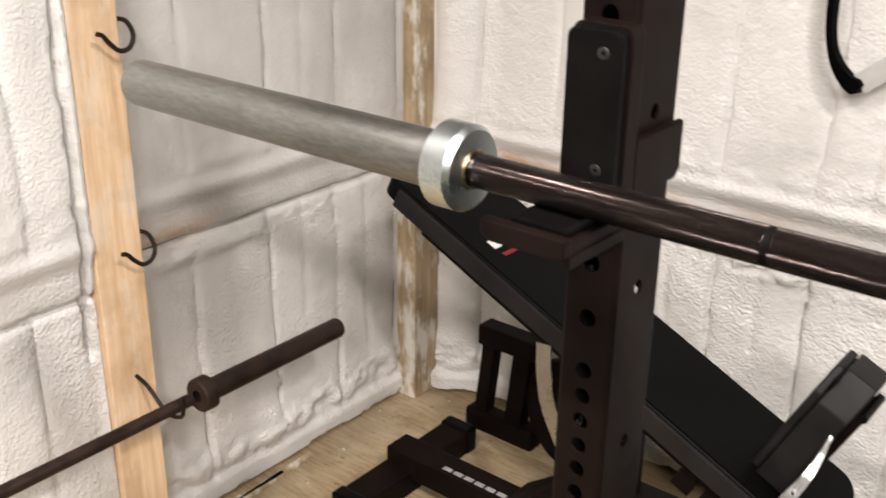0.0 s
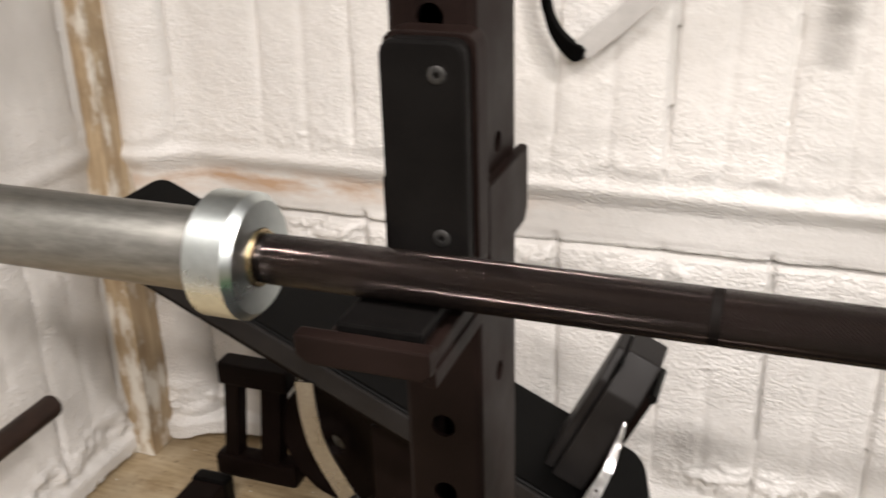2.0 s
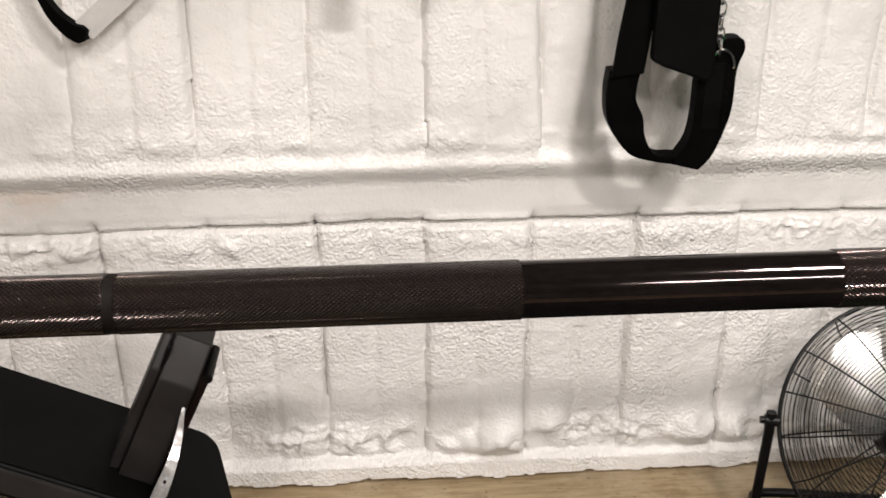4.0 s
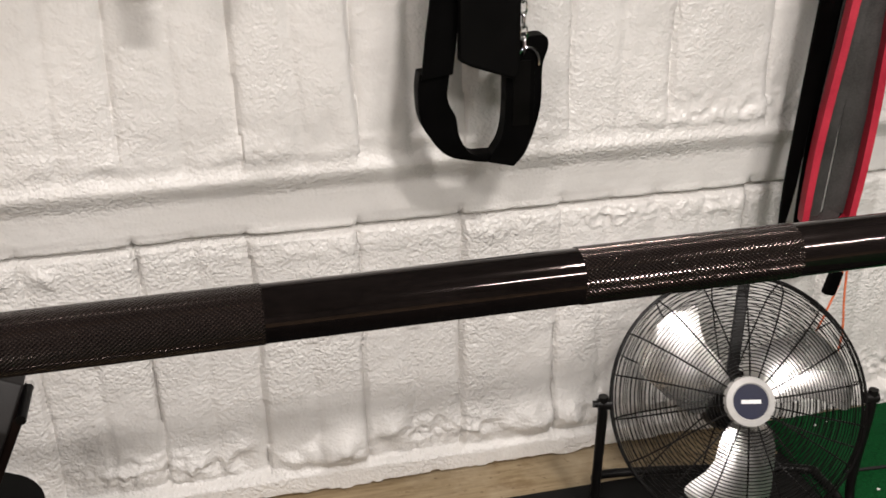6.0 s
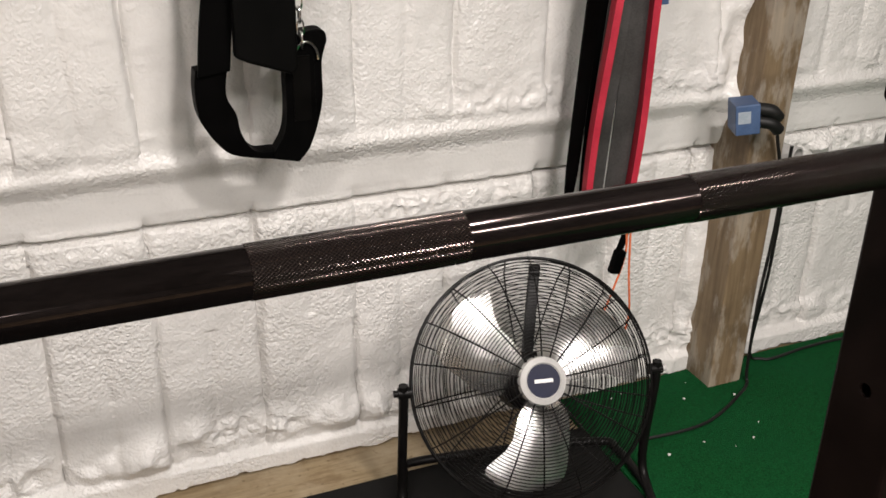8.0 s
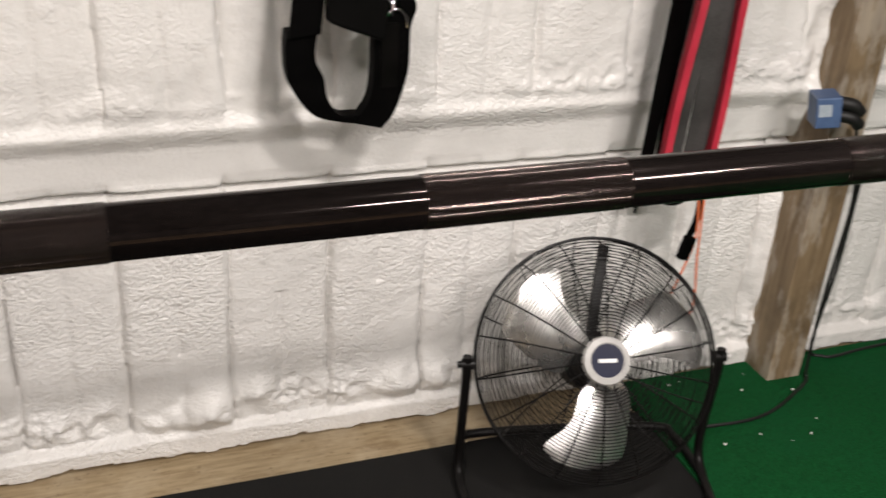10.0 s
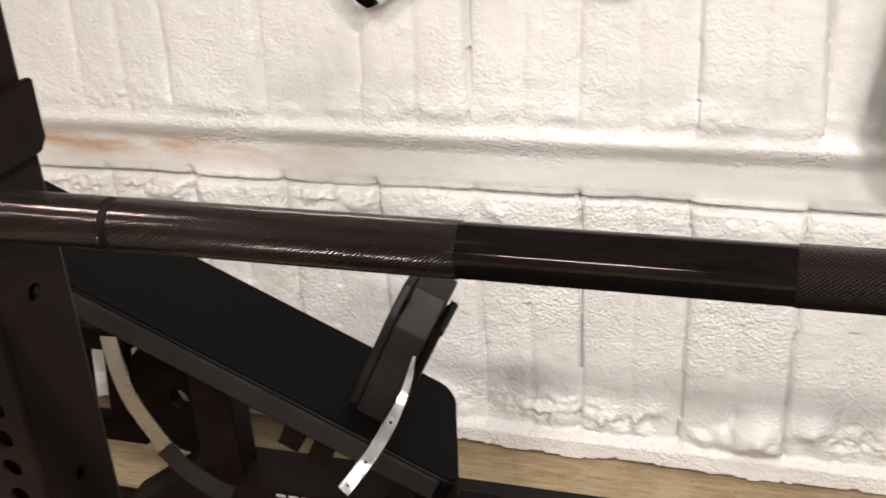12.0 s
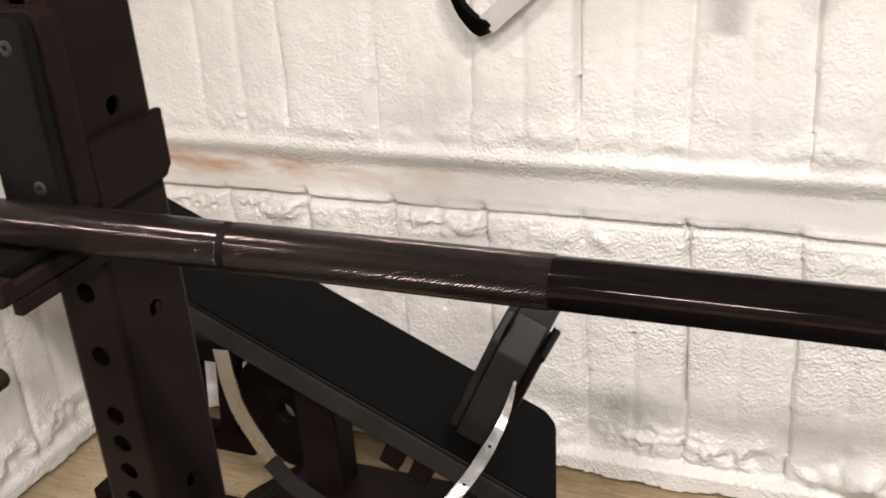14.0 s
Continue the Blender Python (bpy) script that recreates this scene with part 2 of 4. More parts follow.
RUST = surface("rusty_brown_steel", (0.014, 0.0085, 0.0065), (0.048, 0.028, 0.021), (0.45, 0.7), 0.5, 22, 300, 0.5)
HOOK = surface("dark_hook_steel", (0.010, 0.0065, 0.005), (0.028, 0.019, 0.016), (0.4, 0.6), 0.6, 30, 300, 0.2)
WIRE = surface("black_fan_wire", (0.003, 0.0027, 0.0026), (0.007, 0.0062, 0.006), (0.30, 0.45), 0, 20, 300, 0.0, (1, 1, 1), 0.16)
BLADE = surface("aluminium_fan_blade", (0.80, 0.79, 0.765), (0.92, 0.91, 0.88), (0.22, 0.36), 0.95, 7, 40, 1.2)
GREY_PLASTIC = surface("grey_plastic", (0.42, 0.41, 0.40), (0.52, 0.51, 0.49), (0.3, 0.45), 0, 20, 200, 0.0)
NAVY = surface("navy_badge", (0.008, 0.009, 0.026), (0.014, 0.017, 0.042), (0.35, 0.5), 0, 20, 200, 0.0, (1, 1, 1), 0.15)
WHITE_INK = surface("white_ink", (0.70, 0.70, 0.70), (0.82, 0.82, 0.82), (0.4, 0.6), 0, 40, 300, 0.0)
RED_INK = surface("dark_red_ink", (0.16, 0.008, 0.014), (0.24, 0.014, 0.022), (0.5, 0.7), 0, 60, 300, 0.0)
RED_RUBBER = surface("red_latex", (0.30, 0.010, 0.028), (0.48, 0.026, 0.050), (0.4, 0.6), 0, 12, 260, 0.2)
GREY_RUBBER = surface("grey_latex", (0.020, 0.0195, 0.019), (0.065, 0.062, 0.060), (0.28, 0.5), 0, 8, 260, 0.3)
LINING = surface("pale_grey_webbing", (0.40, 0.39, 0.375), (0.54, 0.525, 0.505), (0.6, 0.8), 0, 16, 500, 0.5)
ORANGE = surface("orange_cord", (0.60, 0.12, 0.04), (0.80, 0.22, 0.09), (0.5, 0.7), 0, 40, 400, 0.2)
BLUE = surface("blue_box_plastic", (0.050, 0.085, 0.17), (0.075, 0.125, 0.24), (0.35, 0.5), 0, 20, 200, 0.1)
CABLE = surface("black_cable", (0.004, 0.004, 0.004), (0.010, 0.0095, 0.009), (0.45, 0.6), 0, 20, 200, 0.0)
# unseen walls and ceiling, darkened to deepen reflections in the bar and black parts
FAR_WALL = surface("dark_unseen_wall", (0.10, 0.095, 0.09), (0.17, 0.16, 0.15), (0.5, 0.7), 0, 3, 60, 0.8)
PLAIN_WALL = surface("plain_white_wall", (0.60, 0.585, 0.56), (0.72, 0.70, 0.68), (0.5, 0.7), 0, 3, 60, 0.8)
DUST = surface("white_crumbs", (0.65, 0.64, 0.6), (0.8, 0.79, 0.75), (0.6, 0.8), 0, 40, 200, 0)

# ---- mesh helpers ----
def part(name, bm, material, parent=None, label="", smooth=False):
    """Links a bmesh as one mesh object under a thing or a part."""
    bmesh.ops.recalc_face_normals(bm, faces=bm.faces)
    me = bpy.data.meshes.new(name)
    bm.to_mesh(me)
    bm.free()
    me.materials.append(material)
    if smooth:
        for p in me.polygons:
            p.use_smooth = True
        me.set_sharp_from_angle(angle=radians(40))
    ob = new(name, me)
    if parent is not None:
        ob.parent = parent
    if label:
        ob["label"] = label
    return ob


def thing(name, label, category, group="", kind=""):
    return tagged(new(name), label, category, group, kind)


def add_box(bm, x0, x1, y0, y1, z0, z1, bevel=0.0, m=None):
    sub = bmesh.new()
    v = [sub.verts.new((x, y, z)) for x in (x0, x1) for y in (y0, y1) for z in (z0, z1)]
    for f in ((0, 1, 3, 2), (4, 6, 7, 5), (0, 4, 5, 1), (2, 3, 7, 6), (0, 2, 6, 4), (1, 5, 7, 3)):
        sub.faces.new([v[i] for i in f])
    if bevel:
        bmesh.ops.bevel(sub, geom=sub.edges[:], offset=bevel, segments=2, affect="EDGES", profile=0.6)
    merge(bm, sub, m)
    return bm


def merge(bm, sub, m=None):
    remap = {v: bm.verts.new(m @ v.co if m else v.co) for v in sub.verts}
    for f in sub.faces:
        bm.faces.new([remap[v] for v in f.verts])
    sub.free()


def boxed(x0, x1, y0, y1, z0, z1, bevel=0.0, m=None):
    return add_box(bmesh.new(), x0, x1, y0, y1, z0, z1, bevel, m)


def add_prism(bm, outline, y0, y1, bevel=0.0):
    """An outline of (x, z) pushed from y0 to y1."""
    sub = bmesh.new()
    a = [sub.verts.new((x, y0, z)) for x, z in outline]
    b = [sub.verts.new((x, y1, z)) for x, z in outline]
    n = len(outline)
    sub.faces.new(a)
    sub.faces.new(b[::-1])
    for i in range(n):
        sub.faces.new((a[i], b[i], b[(i + 1) % n], a[(i + 1) % n]))
    if bevel:
        bmesh.ops.recalc_face_normals(sub, faces=sub.faces)
        bmesh.ops.bevel(sub, geom=sub.edges[:], offset=bevel, segments=2, affect="EDGES", profile=0.6)
    merge(bm, sub)
    return bm


def add_tube(bm, pts, r, segs=8, closed=False, caps=True):
    """A round rod along points; r is one radius or one for each point."""
    pts = [Vector(p) for p in pts]
    n = len(pts)
    radii = r if isinstance(r, (list, tuple)) else [r] * n
    rings, up = [], None
    for i, p in enumerate(pts):
        a = pts[(i - 1) % n] if closed or i else p
        b = pts[(i + 1) % n] if closed or i < n - 1 else p
        d = (b - a).normalized()
        if up is None:
            up = d.orthogonal().normalized()
        up = (up - d * up.dot(d)).normalized()
        side = d.cross(up)
        rings.append([bm.verts.new(p + (up * math.cos(t) + side * math.sin(t)) * radii[i]) for t in (2 * math.pi * k / segs for k in range(segs))])
    for i in range(n if closed else n - 1):
        q, s = rings[i], rings[(i + 1) % n]
        for k in range(segs):
            bm.faces.new((q[k], q[(k + 1) % segs], s[(k + 1) % segs], s[k]))
    if caps and not closed:
        bm.faces.new(rings[0][::-1])
        bm.faces.new(rings[-1])
    return bm


def add_lathe(bm, profile, segs=48, m=None):
    """Turns a profile of (x, radius) round the x axis."""
    rings = []
    for x, r in profile:
        if r < 1e-6:
            rings.append([bm.verts.new(place((x, 0, 0), m))])
        else:
            rings.append([bm.verts.new(place((x, r * math.cos(t), r * math.sin(t)), m)) for t in (2 * math.pi * k / segs for k in range(segs))])
    for q, s in zip(rings, rings[1:]):
        for k in range(segs):
            a = [q[k % len(q)], q[(k + 1) % len(q)], s[(k + 1) % len(s)], s[k % len(s)]]
            a = list(dict.fromkeys(a))
            if len(a) > 2:
                bm.faces.new(a)
    return bm


def place(p, m):
    return m @ Vector(p) if m else Vector(p)


def spline(pts, n=8):
    """Catmull-Rom points through pts."""
    p = [Vector(q) for q in pts]
    p = [2 * p[0] - p[1]] + p + [2 * p[-1] - p[-2]]
    out = []
    for i in range(1, len(p) - 2):
        for k in range(n):
            t = k / n
            out.append(0.5 * (2 * p[i] + (p[i + 1] - p[i - 1]) * t + (2 * p[i - 1] - 5 * p[i] + 4 * p[i + 1] - p[i + 2]) * t * t
                              + (3 * p[i] - p[i - 1] - 3 * p[i + 1] + p[i + 2]) * t ** 3))
    return out + [p[-2]]


def add_band(bm, pts, widths, depth, side=(0, 1, 0)):
    """A flat strap along points: in-plane widths, and depth along side."""
    side = Vector(side).normalized()
    n = len(pts)
    rings = []
    for i, p in enumerate(pts):
        d = (pts[min(i + 1, n - 1)] - pts[max(i - 1, 0)]).normalized()
        u = d.cross(side).normalized()
        w = widths[i] / 2
        rings.append([bm.verts.new(p + u * a * w + side * b * depth / 2) for a, b in ((-1, -1), (1, -1), (1, 1), (-1, 1))])
    for q, s in zip(rings, rings[1:]):
        for k in range(4):
            bm.faces.new((q[k], q[(k + 1) % 4], s[(k + 1) % 4], s[k]))
    bm.faces.new(rings[0][::-1])
    bm.faces.new(rings[-1])
    return bm


# ---- relief of the foam walls ----
def lattice(ix, iy, seed):
    h = (ix.astype(np.int64) * 374761393 + iy.astype(np.int64) * 668265263 + seed * 1274126177) & 0xFFFFFFFF
    h = ((h ^ (h >> 13)) * 1103515245) & 0xFFFFFFFF
    return ((h ^ (h >> 16)) & 0xFFFF) / 65535.0


def value_noise(x, y, seed):
    ix, iy = np.floor(x), np.floor(y)
    fx, fy = x - ix, y - iy
    fx, fy = fx * fx * (3 - 2 * fx), fy * fy * (3 - 2 * fy)
    a, b = lattice(ix, iy, seed), lattice(ix + 1, iy, seed)
    c, d = lattice(ix, iy + 1, seed), lattice(ix + 1, iy + 1, seed)
    return (a + (b - a) * fx) * (1 - fy) + (c + (d - c) * fx) * fy


def fbm(x, y, seed, octaves=3):
    total, amp, norm = 0, 1.0, 0
    for o in range(octaves):
        total = total + amp * value_noise(x * 2 ** o, y * 2 ** o, seed + o)
        norm += amp
        amp *= 0.5
    return total / norm - 0.5


def smooth(a, b, x):
    t = np.clip((x - a) / (b - a), 0, 1)
    return t * t * (3 - 2 * t)


def foam_relief(u, z, seed, first, pitch, g0, g1):
    """How far the foam stands out of the sheet behind it, in metres. u runs along the wall."""
    wob = 0.012 * fbm(u * 3, z * 3, seed + 20)
    low = smooth(g0 + 0.03, g0 - 0.02, z + wob)
    high = smooth(g1 + 0.0, g1 + 0.05, z + wob * 1.5)
    girt = (1 - low) * (1 - high)
    # vertical ribs of the sheet behind show as soft grooves
    phase = (u - first + 0.026 * fbm(u * 0.8, z * 2.6, seed + 3) + 0.010 * fbm(u * 2.0, z * 11, seed + 4)) / pitch
    cell = np.floor(phase)
    f = (phase - cell) * pitch
    edge = np.minimum(f, pitch - f)
    strength = np.clip(0.75 + 2.6 * fbm((cell + (f > pitch / 2)) * 7.37, z * 3.1, seed + 9, 2), 0.12, 1.6)
    groove = np.exp(-(edge / 0.0065) ** 2) * 0.011 * strength + np.exp(-(edge / 0.02) ** 2) * 0.005
    tear = smooth(0.02, 0.16, fbm(u * 2.1 + cell, z * 2.6, seed + 13))
    groove = groove + np.exp(-(edge / 0.0042) ** 2) * 0.018 * tear * (0.3 + 0.7 * smooth(g1 + 0.05, g0, z))
    groove = groove * (1 - 0.8 * smooth(g1 + 0.17, g1 + 0.03, z) * smooth(g1 - 0.06, g1, z))
    step = 0.016 * (lattice(cell, np.zeros_like(cell), seed + 5) - 0.5)
    mid = 0.006 * np.exp(-((f - pitch * 0.5) / 0.012) ** 2) * (lattice(cell, np.floor(z * 2.3), seed + 12) > 0.45)
    body = 0.012 * fbm(u * 3.5, z * 1.2, seed + 31) + 0.006 * fbm(u * 11, z * 8, seed + 32)
    bank = 0.033 * smooth(g1 - 0.02, g1 + 0.05, z)
    panel = 0.030 + bank + body + step - groove - mid
    # rolls of foam below and above the girt, blobs above the sill
    rolls = np.exp(-((z - (g0 - 0.050)) / 0.026) ** 2) * (0.006 + 0.050 * np.maximum(fbm(u * 11, z * 18, seed + 40), -0.10))
    crest = np.exp(-((z - (g1 + 0.055)) / 0.035) ** 2) * (0.002 + 0.022 * np.maximum(fbm(u * 17, z * 18, seed + 41), -0.10))
    blobs = np.exp(-((z - 0.145) / 0.050) ** 2) * (0.012 + 0.11 * np.maximum(fbm(u * 8.5, z * 10, seed + 42), -0.08))
    # crumbly lumps, a few centimetres each
    lump = 1 - np.abs(5.0 * fbm(u * 13, z * 15, seed + 47, 2))
    ragged = smooth(-0.05, 0.12, fbm(u * 3.2, z * 0, seed + 48))
    blobs = blobs + 0.021 * lump * ragged * np.exp(-((z - 0.135) / 0.036) ** 2)
    rolls = rolls + 0.016 * lump * smooth(0.0, 0.15, fbm(u * 3.0, z * 0, seed + 49)) * np.exp(-((z - (g0 - 0.052)) / 0.030) ** 2)
    crumb = 0.0075 * (1 - np.minimum(1.6, np.abs(6.5 * fbm(u * 34, z * 36, seed + 52, 2))))
    blobs = blobs + crumb * smooth(-0.12, 0.08, fbm(u * 4.1, z * 0, seed + 53)) * np.exp(-((z - 0.150) / 0.045) ** 2)
    rolls = rolls + crumb * smooth(-0.10, 0.10, fbm(u * 3.7, z * 0, seed + 54)) * np.exp(-((z - (g0 - 0.045)) / 0.026) ** 2)
    crest = crest + 0.5 * crumb * smooth(-0.10, 0.10, fbm(u * 3.3, z * 2, seed + 55)) * np.exp(-((z - (g1 + 0.060)) / 0.05) ** 2)
    chunk = 0.30 + 0.70 * smooth(0.35, 0.6, lattice(cell, np.zeros_like(cell), seed + 77)) * smooth(0.01, 0.05, f)
    rolls = rolls * chunk
    slot = 0.030 * np.exp(-((z - g0 + 0.010 + 0.012 * fbm(u * 4, z * 0, seed + 44)) / 0.006) ** 2) * smooth(-0.50, -0.05, fbm(u * 2.5, z * 0, seed + 45))
    sill = smooth(0.098, 0.078, z + 0.6 * wob)
    board = 0.034 + 0.005 * fbm(u * 5, z * 5, seed + 50) + 0.024 * smooth(g1 - 0.050, g1 + 0.004, z) + 0.012 * smooth(g0, g1, z)
    out = panel * (1 - girt) * (1 - sill) + board * girt + 0.055 * sill
    out = out + (rolls + crest + blobs) * (1 - girt) * (1 - sill) - slot * (1 - sill)
    rag = FL + 0.010 + 0.022 * fbm(u * 9, z * 0, seed + 70) + 0.010 * fbm(u * 40, z * 0, seed + 71)
    out = out - 0.05 * smooth(rag + 0.006, rag - 0.002, z)
    return out + 0.0035 * fbm(u * 42, z * 42, seed + 60, 2) * (1 - 0.5 * girt)


def back_relief(u, z):
    """The back wall, with foam fluffed up against the timber post."""
    d = foam_relief(u, z, 7, -0.655, 0.2375, 0.722, 0.862)
    edge = 1.533 + 0.024 * (z - FL)
    puff = smooth(0.14, 0.0, np.abs(u - edge)) * smooth(-0.2, 0.2, fbm(u * 9, z * 6, 61)) * (0.5 + smooth(0.75, 0.95, z))
    corner = 0.075 * smooth(-1.78, -1.93, u + 0.03 * fbm(z * 7, u * 7, 66))
    return d + 0.045 * puff + corner


def left_relief(u, z):
    """The left wall: its foam banks up to the stud and is split by a ragged crack beside it."""
    d = 0.036 + 0.6 * (foam_relief(u, z, 91, 0.02, 0.2375, 0.775, 0.885) - 0.036)
    bankd = smooth(0.44, 0.392, u)
    rag = 0.372 + 0.006 * fbm(z * 9, z * 0, 77) + 0.008 * fbm(z * 40, z * 0, 78)
    crack = 0.07 * np.exp(-((u - rag) / 0.0055) ** 2) * smooth(-0.2, 0.05, fbm(z * 5, z * 0 + 3, 79))
    return d + 0.122 * bankd - crack


def relief_wall(name, u0, u1, z0, z1, step, relief, to_world, material, label):
    nu, nz = int((u1 - u0) / step) + 1, int((z1 - z0) / step) + 1
    u, z = np.meshgrid(np.linspace(u0, u1, nu), np.linspace(z0, z1, nz))
    d = relief(u, z)
    front = to_world(u.ravel(), d.ravel(), z.ravel())
    corner_u, corner_z = np.array([u0, u1, u1, u0]), np.array([z0, z0, z1, z1])
    back = to_world(corner_u, np.full(4, -0.12), corner_z)
    co = np.vstack([front, back])
    idx = np.arange(nu * nz).reshape(nz, nu)
    quads = np.stack([idx[:-1, :-1], idx[:-1, 1:], idx[1:, 1:], idx[1:, :-1]], -1).reshape(-1, 4).tolist()
    k = nu * nz
    quads.append([k, k + 3, k + 2, k + 1])
    quads.append(idx[0, ::-1].tolist() + [k, k + 1])
    quads.append(idx[-1].tolist() + [k + 2, k + 3])
    quads.append(idx[:, 0].tolist() + [k + 3, k])
    quads.append(idx[::-1, -1].tolist() + [k + 1, k + 2])
    me = bpy.data.meshes.new(name)
    me.from_pydata(co.tolist(), [], quads)
    me.validate()
    bm = bmesh.new()
    bm.from_mesh(me)
    bmesh.ops.recalc_face_normals(bm, faces=bm.faces)
    bm.to_mesh(me)
    bm.free()
    for p in me.polygons:
        p.use_smooth = True
    me.set_sharp_from_angle(angle=radians(60))
    me.materials.append(material)
    return tagged(new(name, me), label, "wall", kind="structure")


# ---- the room ----
relief_wall("wall_back", XL - 0.1, 3.0, FL, 1.75, 0.0045, back_relief,
            lambda u, d, z: np.stack([u, YB - d, z], -1), FOAM, "white-painted sprayed foam wall with ribs and a horizontal girt")
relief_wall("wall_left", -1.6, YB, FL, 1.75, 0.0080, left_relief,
            lambda u, d, z: np.stack([XL + d, u, z], -1), FOAM_LEFT_DIM, "white-painted sprayed foam wall behind a pine stud")


def plain(name, dims, material, label, category="wall"):
    return tagged(part(name, boxed(*dims), material), label, category, kind="structure")


plain("wall_back_upper", (XL - 0.1, XR, YB - 0.02, YB + 0.12, 1.75, CEIL), PLAIN_WALL, "white painted upper wall")
# the dark grey pieces are out of view and added to close the room
plain("wall_back_far", (3.0, XR, YB - 0.02, YB + 0.12, FL, 1.75), FAR_WALL, "unseen grey wall, dark to deepen reflections")
plain("wall_left_upper", (XL - 0.12, XL + 0.02, -1.6, YB, 1.75, CEIL), PLAIN_WALL, "white painted upper wall")
plain("wall_left_near", (XL - 0.12, XL + 0.02, YF, -1.6, FL, CEIL), FAR_WALL, "unseen grey wall, dark to deepen reflections")
plain("wall_right", (XR, XR + 0.12, YF, YB + 0.12, FL, CEIL), FAR_WALL, "unseen grey wall, dark to deepen reflections")
plain("wall_front", (XL - 0.12, XR + 0.12, YF - 0.12, YF, FL, CEIL), FAR_WALL, "unseen grey wall, dark to deepen reflections")
plain("ceiling", (XL - 0.12, XR + 0.12, YF - 0.12, YB + 0.12, CEIL, CEIL + 0.1), FAR_WALL, "unseen grey ceiling, dark to deepen reflections", "ceiling")
plain("floor", (XL - 0.12, XR + 0.12, YF - 0.12, YB + 0.12, FL - 0.1, FL), PLY, "worn tan plywood floor with stains", "floor")
MATX0, TURFX = -0.86, 1.10
plain("rubber_mat", (MATX0, TURFX - 0.004, -2.6, 1.475, FL, FL + 0.014), MAT_RUBBER, "black rubber gym mat on the plywood floor", "floor mat")
plain("turf", (TURFX, XR - 0.01, -2.6, YB - 0.060, FL, FL + 0.016), TURF, "green artificial turf carpet on the floor", "turf")

for x, y, long, wide, watts in LAMPS:
    lamp = bpy.data.lights.new("tube_light", "AREA")
    lamp.shape, lamp.size, lamp.size_y, lamp.energy = "RECTANGLE", long, wide, watts
    lamp.color = (1.0, 0.925, 0.880)
    ob = new("tube_light", lamp)
    ob.matrix_world = pose(x, y, CEIL - 0.075)
    fixture = thing("ceiling_light", "white ceiling strip light with two tubes", "ceiling light", "ceiling strip lights")
    fixture.matrix_world = pose(x, y, CEIL)
    part("housing", boxed(-long / 2 - 0.03, long / 2 + 0.03, -wide / 2 - 0.015, wide / 2 + 0.015, -0.06, 0, 0.006), PLAIN_WALL, fixture)

# posts and studs
def wood_post(name, x0, x1, y0, y1, material, label, lean=0.0):
    bm = boxed(x0, x1, y0, y1, FL, CEIL - 0.03 if lean else CEIL, 0.004)
    for v in bm.verts:
        v.co.x += lean * (v.co.z - FL)
    return tagged(part(name, bm, material), label, "post", kind="structure")


wood_post("stud_left", -2.04, -1.895, 0.398, 0.508, PINE, "light pine wall stud with dark utility hooks")
wood_post("post_corner", -2.065, -1.962, 1.46, 1.60, OLD_WOOD, "weathered corner post spattered with foam")
wood_post("post_right", 1.530, 1.638, 1.505, 1.69, POST_WOOD, "brown timber post leaning slightly by the foam wall", 0.024)

# ---- barbell on the rack ----
ZB = 1.41


def barbell(name, label, smooth_mat, knurl_mat, mid_mat, sleeve_mat, collar_mat, bush_mat, ring_mat):
    t = thing(name, label, "barbell")
    r = 0.0143
    part("shaft", add_lathe(bmesh.new(), [(-0.66, 0), (-0.66, r - 0.0003), (0.66, r - 0.0003), (0.66, 0)]), smooth_mat, t, "smooth black oxide steel shaft", True)

    def grip(a, b, mat, lab):
        prof = [(a, r - 0.0006), (a + 0.0006, r + 0.0002), (b - 0.0006, r + 0.0002), (b, r - 0.0006)]
        part("knurling", add_lathe(bmesh.new(), prof, 64), mat, t, lab, True)

    for s in (-1, 1):
        inner = 0.2145 if s < 0 else 0.1980
        cuts = sorted((s * 0.650, s * 0.4075)), sorted((s * 0.4025, s * inner))
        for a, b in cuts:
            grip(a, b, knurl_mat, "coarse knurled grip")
        part("mark_ring", add_lathe(bmesh.new(), [(s * 0.4075, r), (s * 0.4070, r - 0.0001), (s * 0.4030, r - 0.0001), (s * 0.4025, r)]), ring_mat, t, "", True)
        sleeve = [(s * 1.105, 0), (s * 1.105, 0.0215), (s * 1.1035, 0.0240), (s * 1.100, 0.0246), (s * 0.687, 0.0246), (s * 0.684, 0.0246)]
        part("sleeve", add_lathe(bmesh.new(), sleeve, 64), sleeve_mat, t, "dull brushed zinc sleeve", True)
        collar = [(s * 0.6860, 0.0240), (s * 0.6860, 0.0352), (s * 0.6845, 0.0368), (s * 0.6612, 0.0368), (s * 0.6565, 0.0325), (s * 0.6562, 0.0172), (s * 0.6580, 0.0168)]
        part("collar", add_lathe(bmesh.new(), collar, 64), collar_mat, t, "shiny zinc collar", True)
        bush = [(s * 0.6580, 0.0167), (s * 0.6550, 0.0166), (s * 0.6542, 0.0158), (s * 0.6542, 0.0141)]
        part("bushing", add_lathe(bmesh.new(), bush, 48), bush_mat, t, "bronze bushing ring", True)
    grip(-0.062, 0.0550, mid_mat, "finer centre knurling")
    return t


bar = barbell("barbell", "black oxide barbell with zinc sleeves racked on two hooks", OXIDE, KNURL, KNURL_MID, ZINC, ZINC_SHINY, BRASS, RING_MAT)
bar.matrix_world = pose(0, 0, ZB)

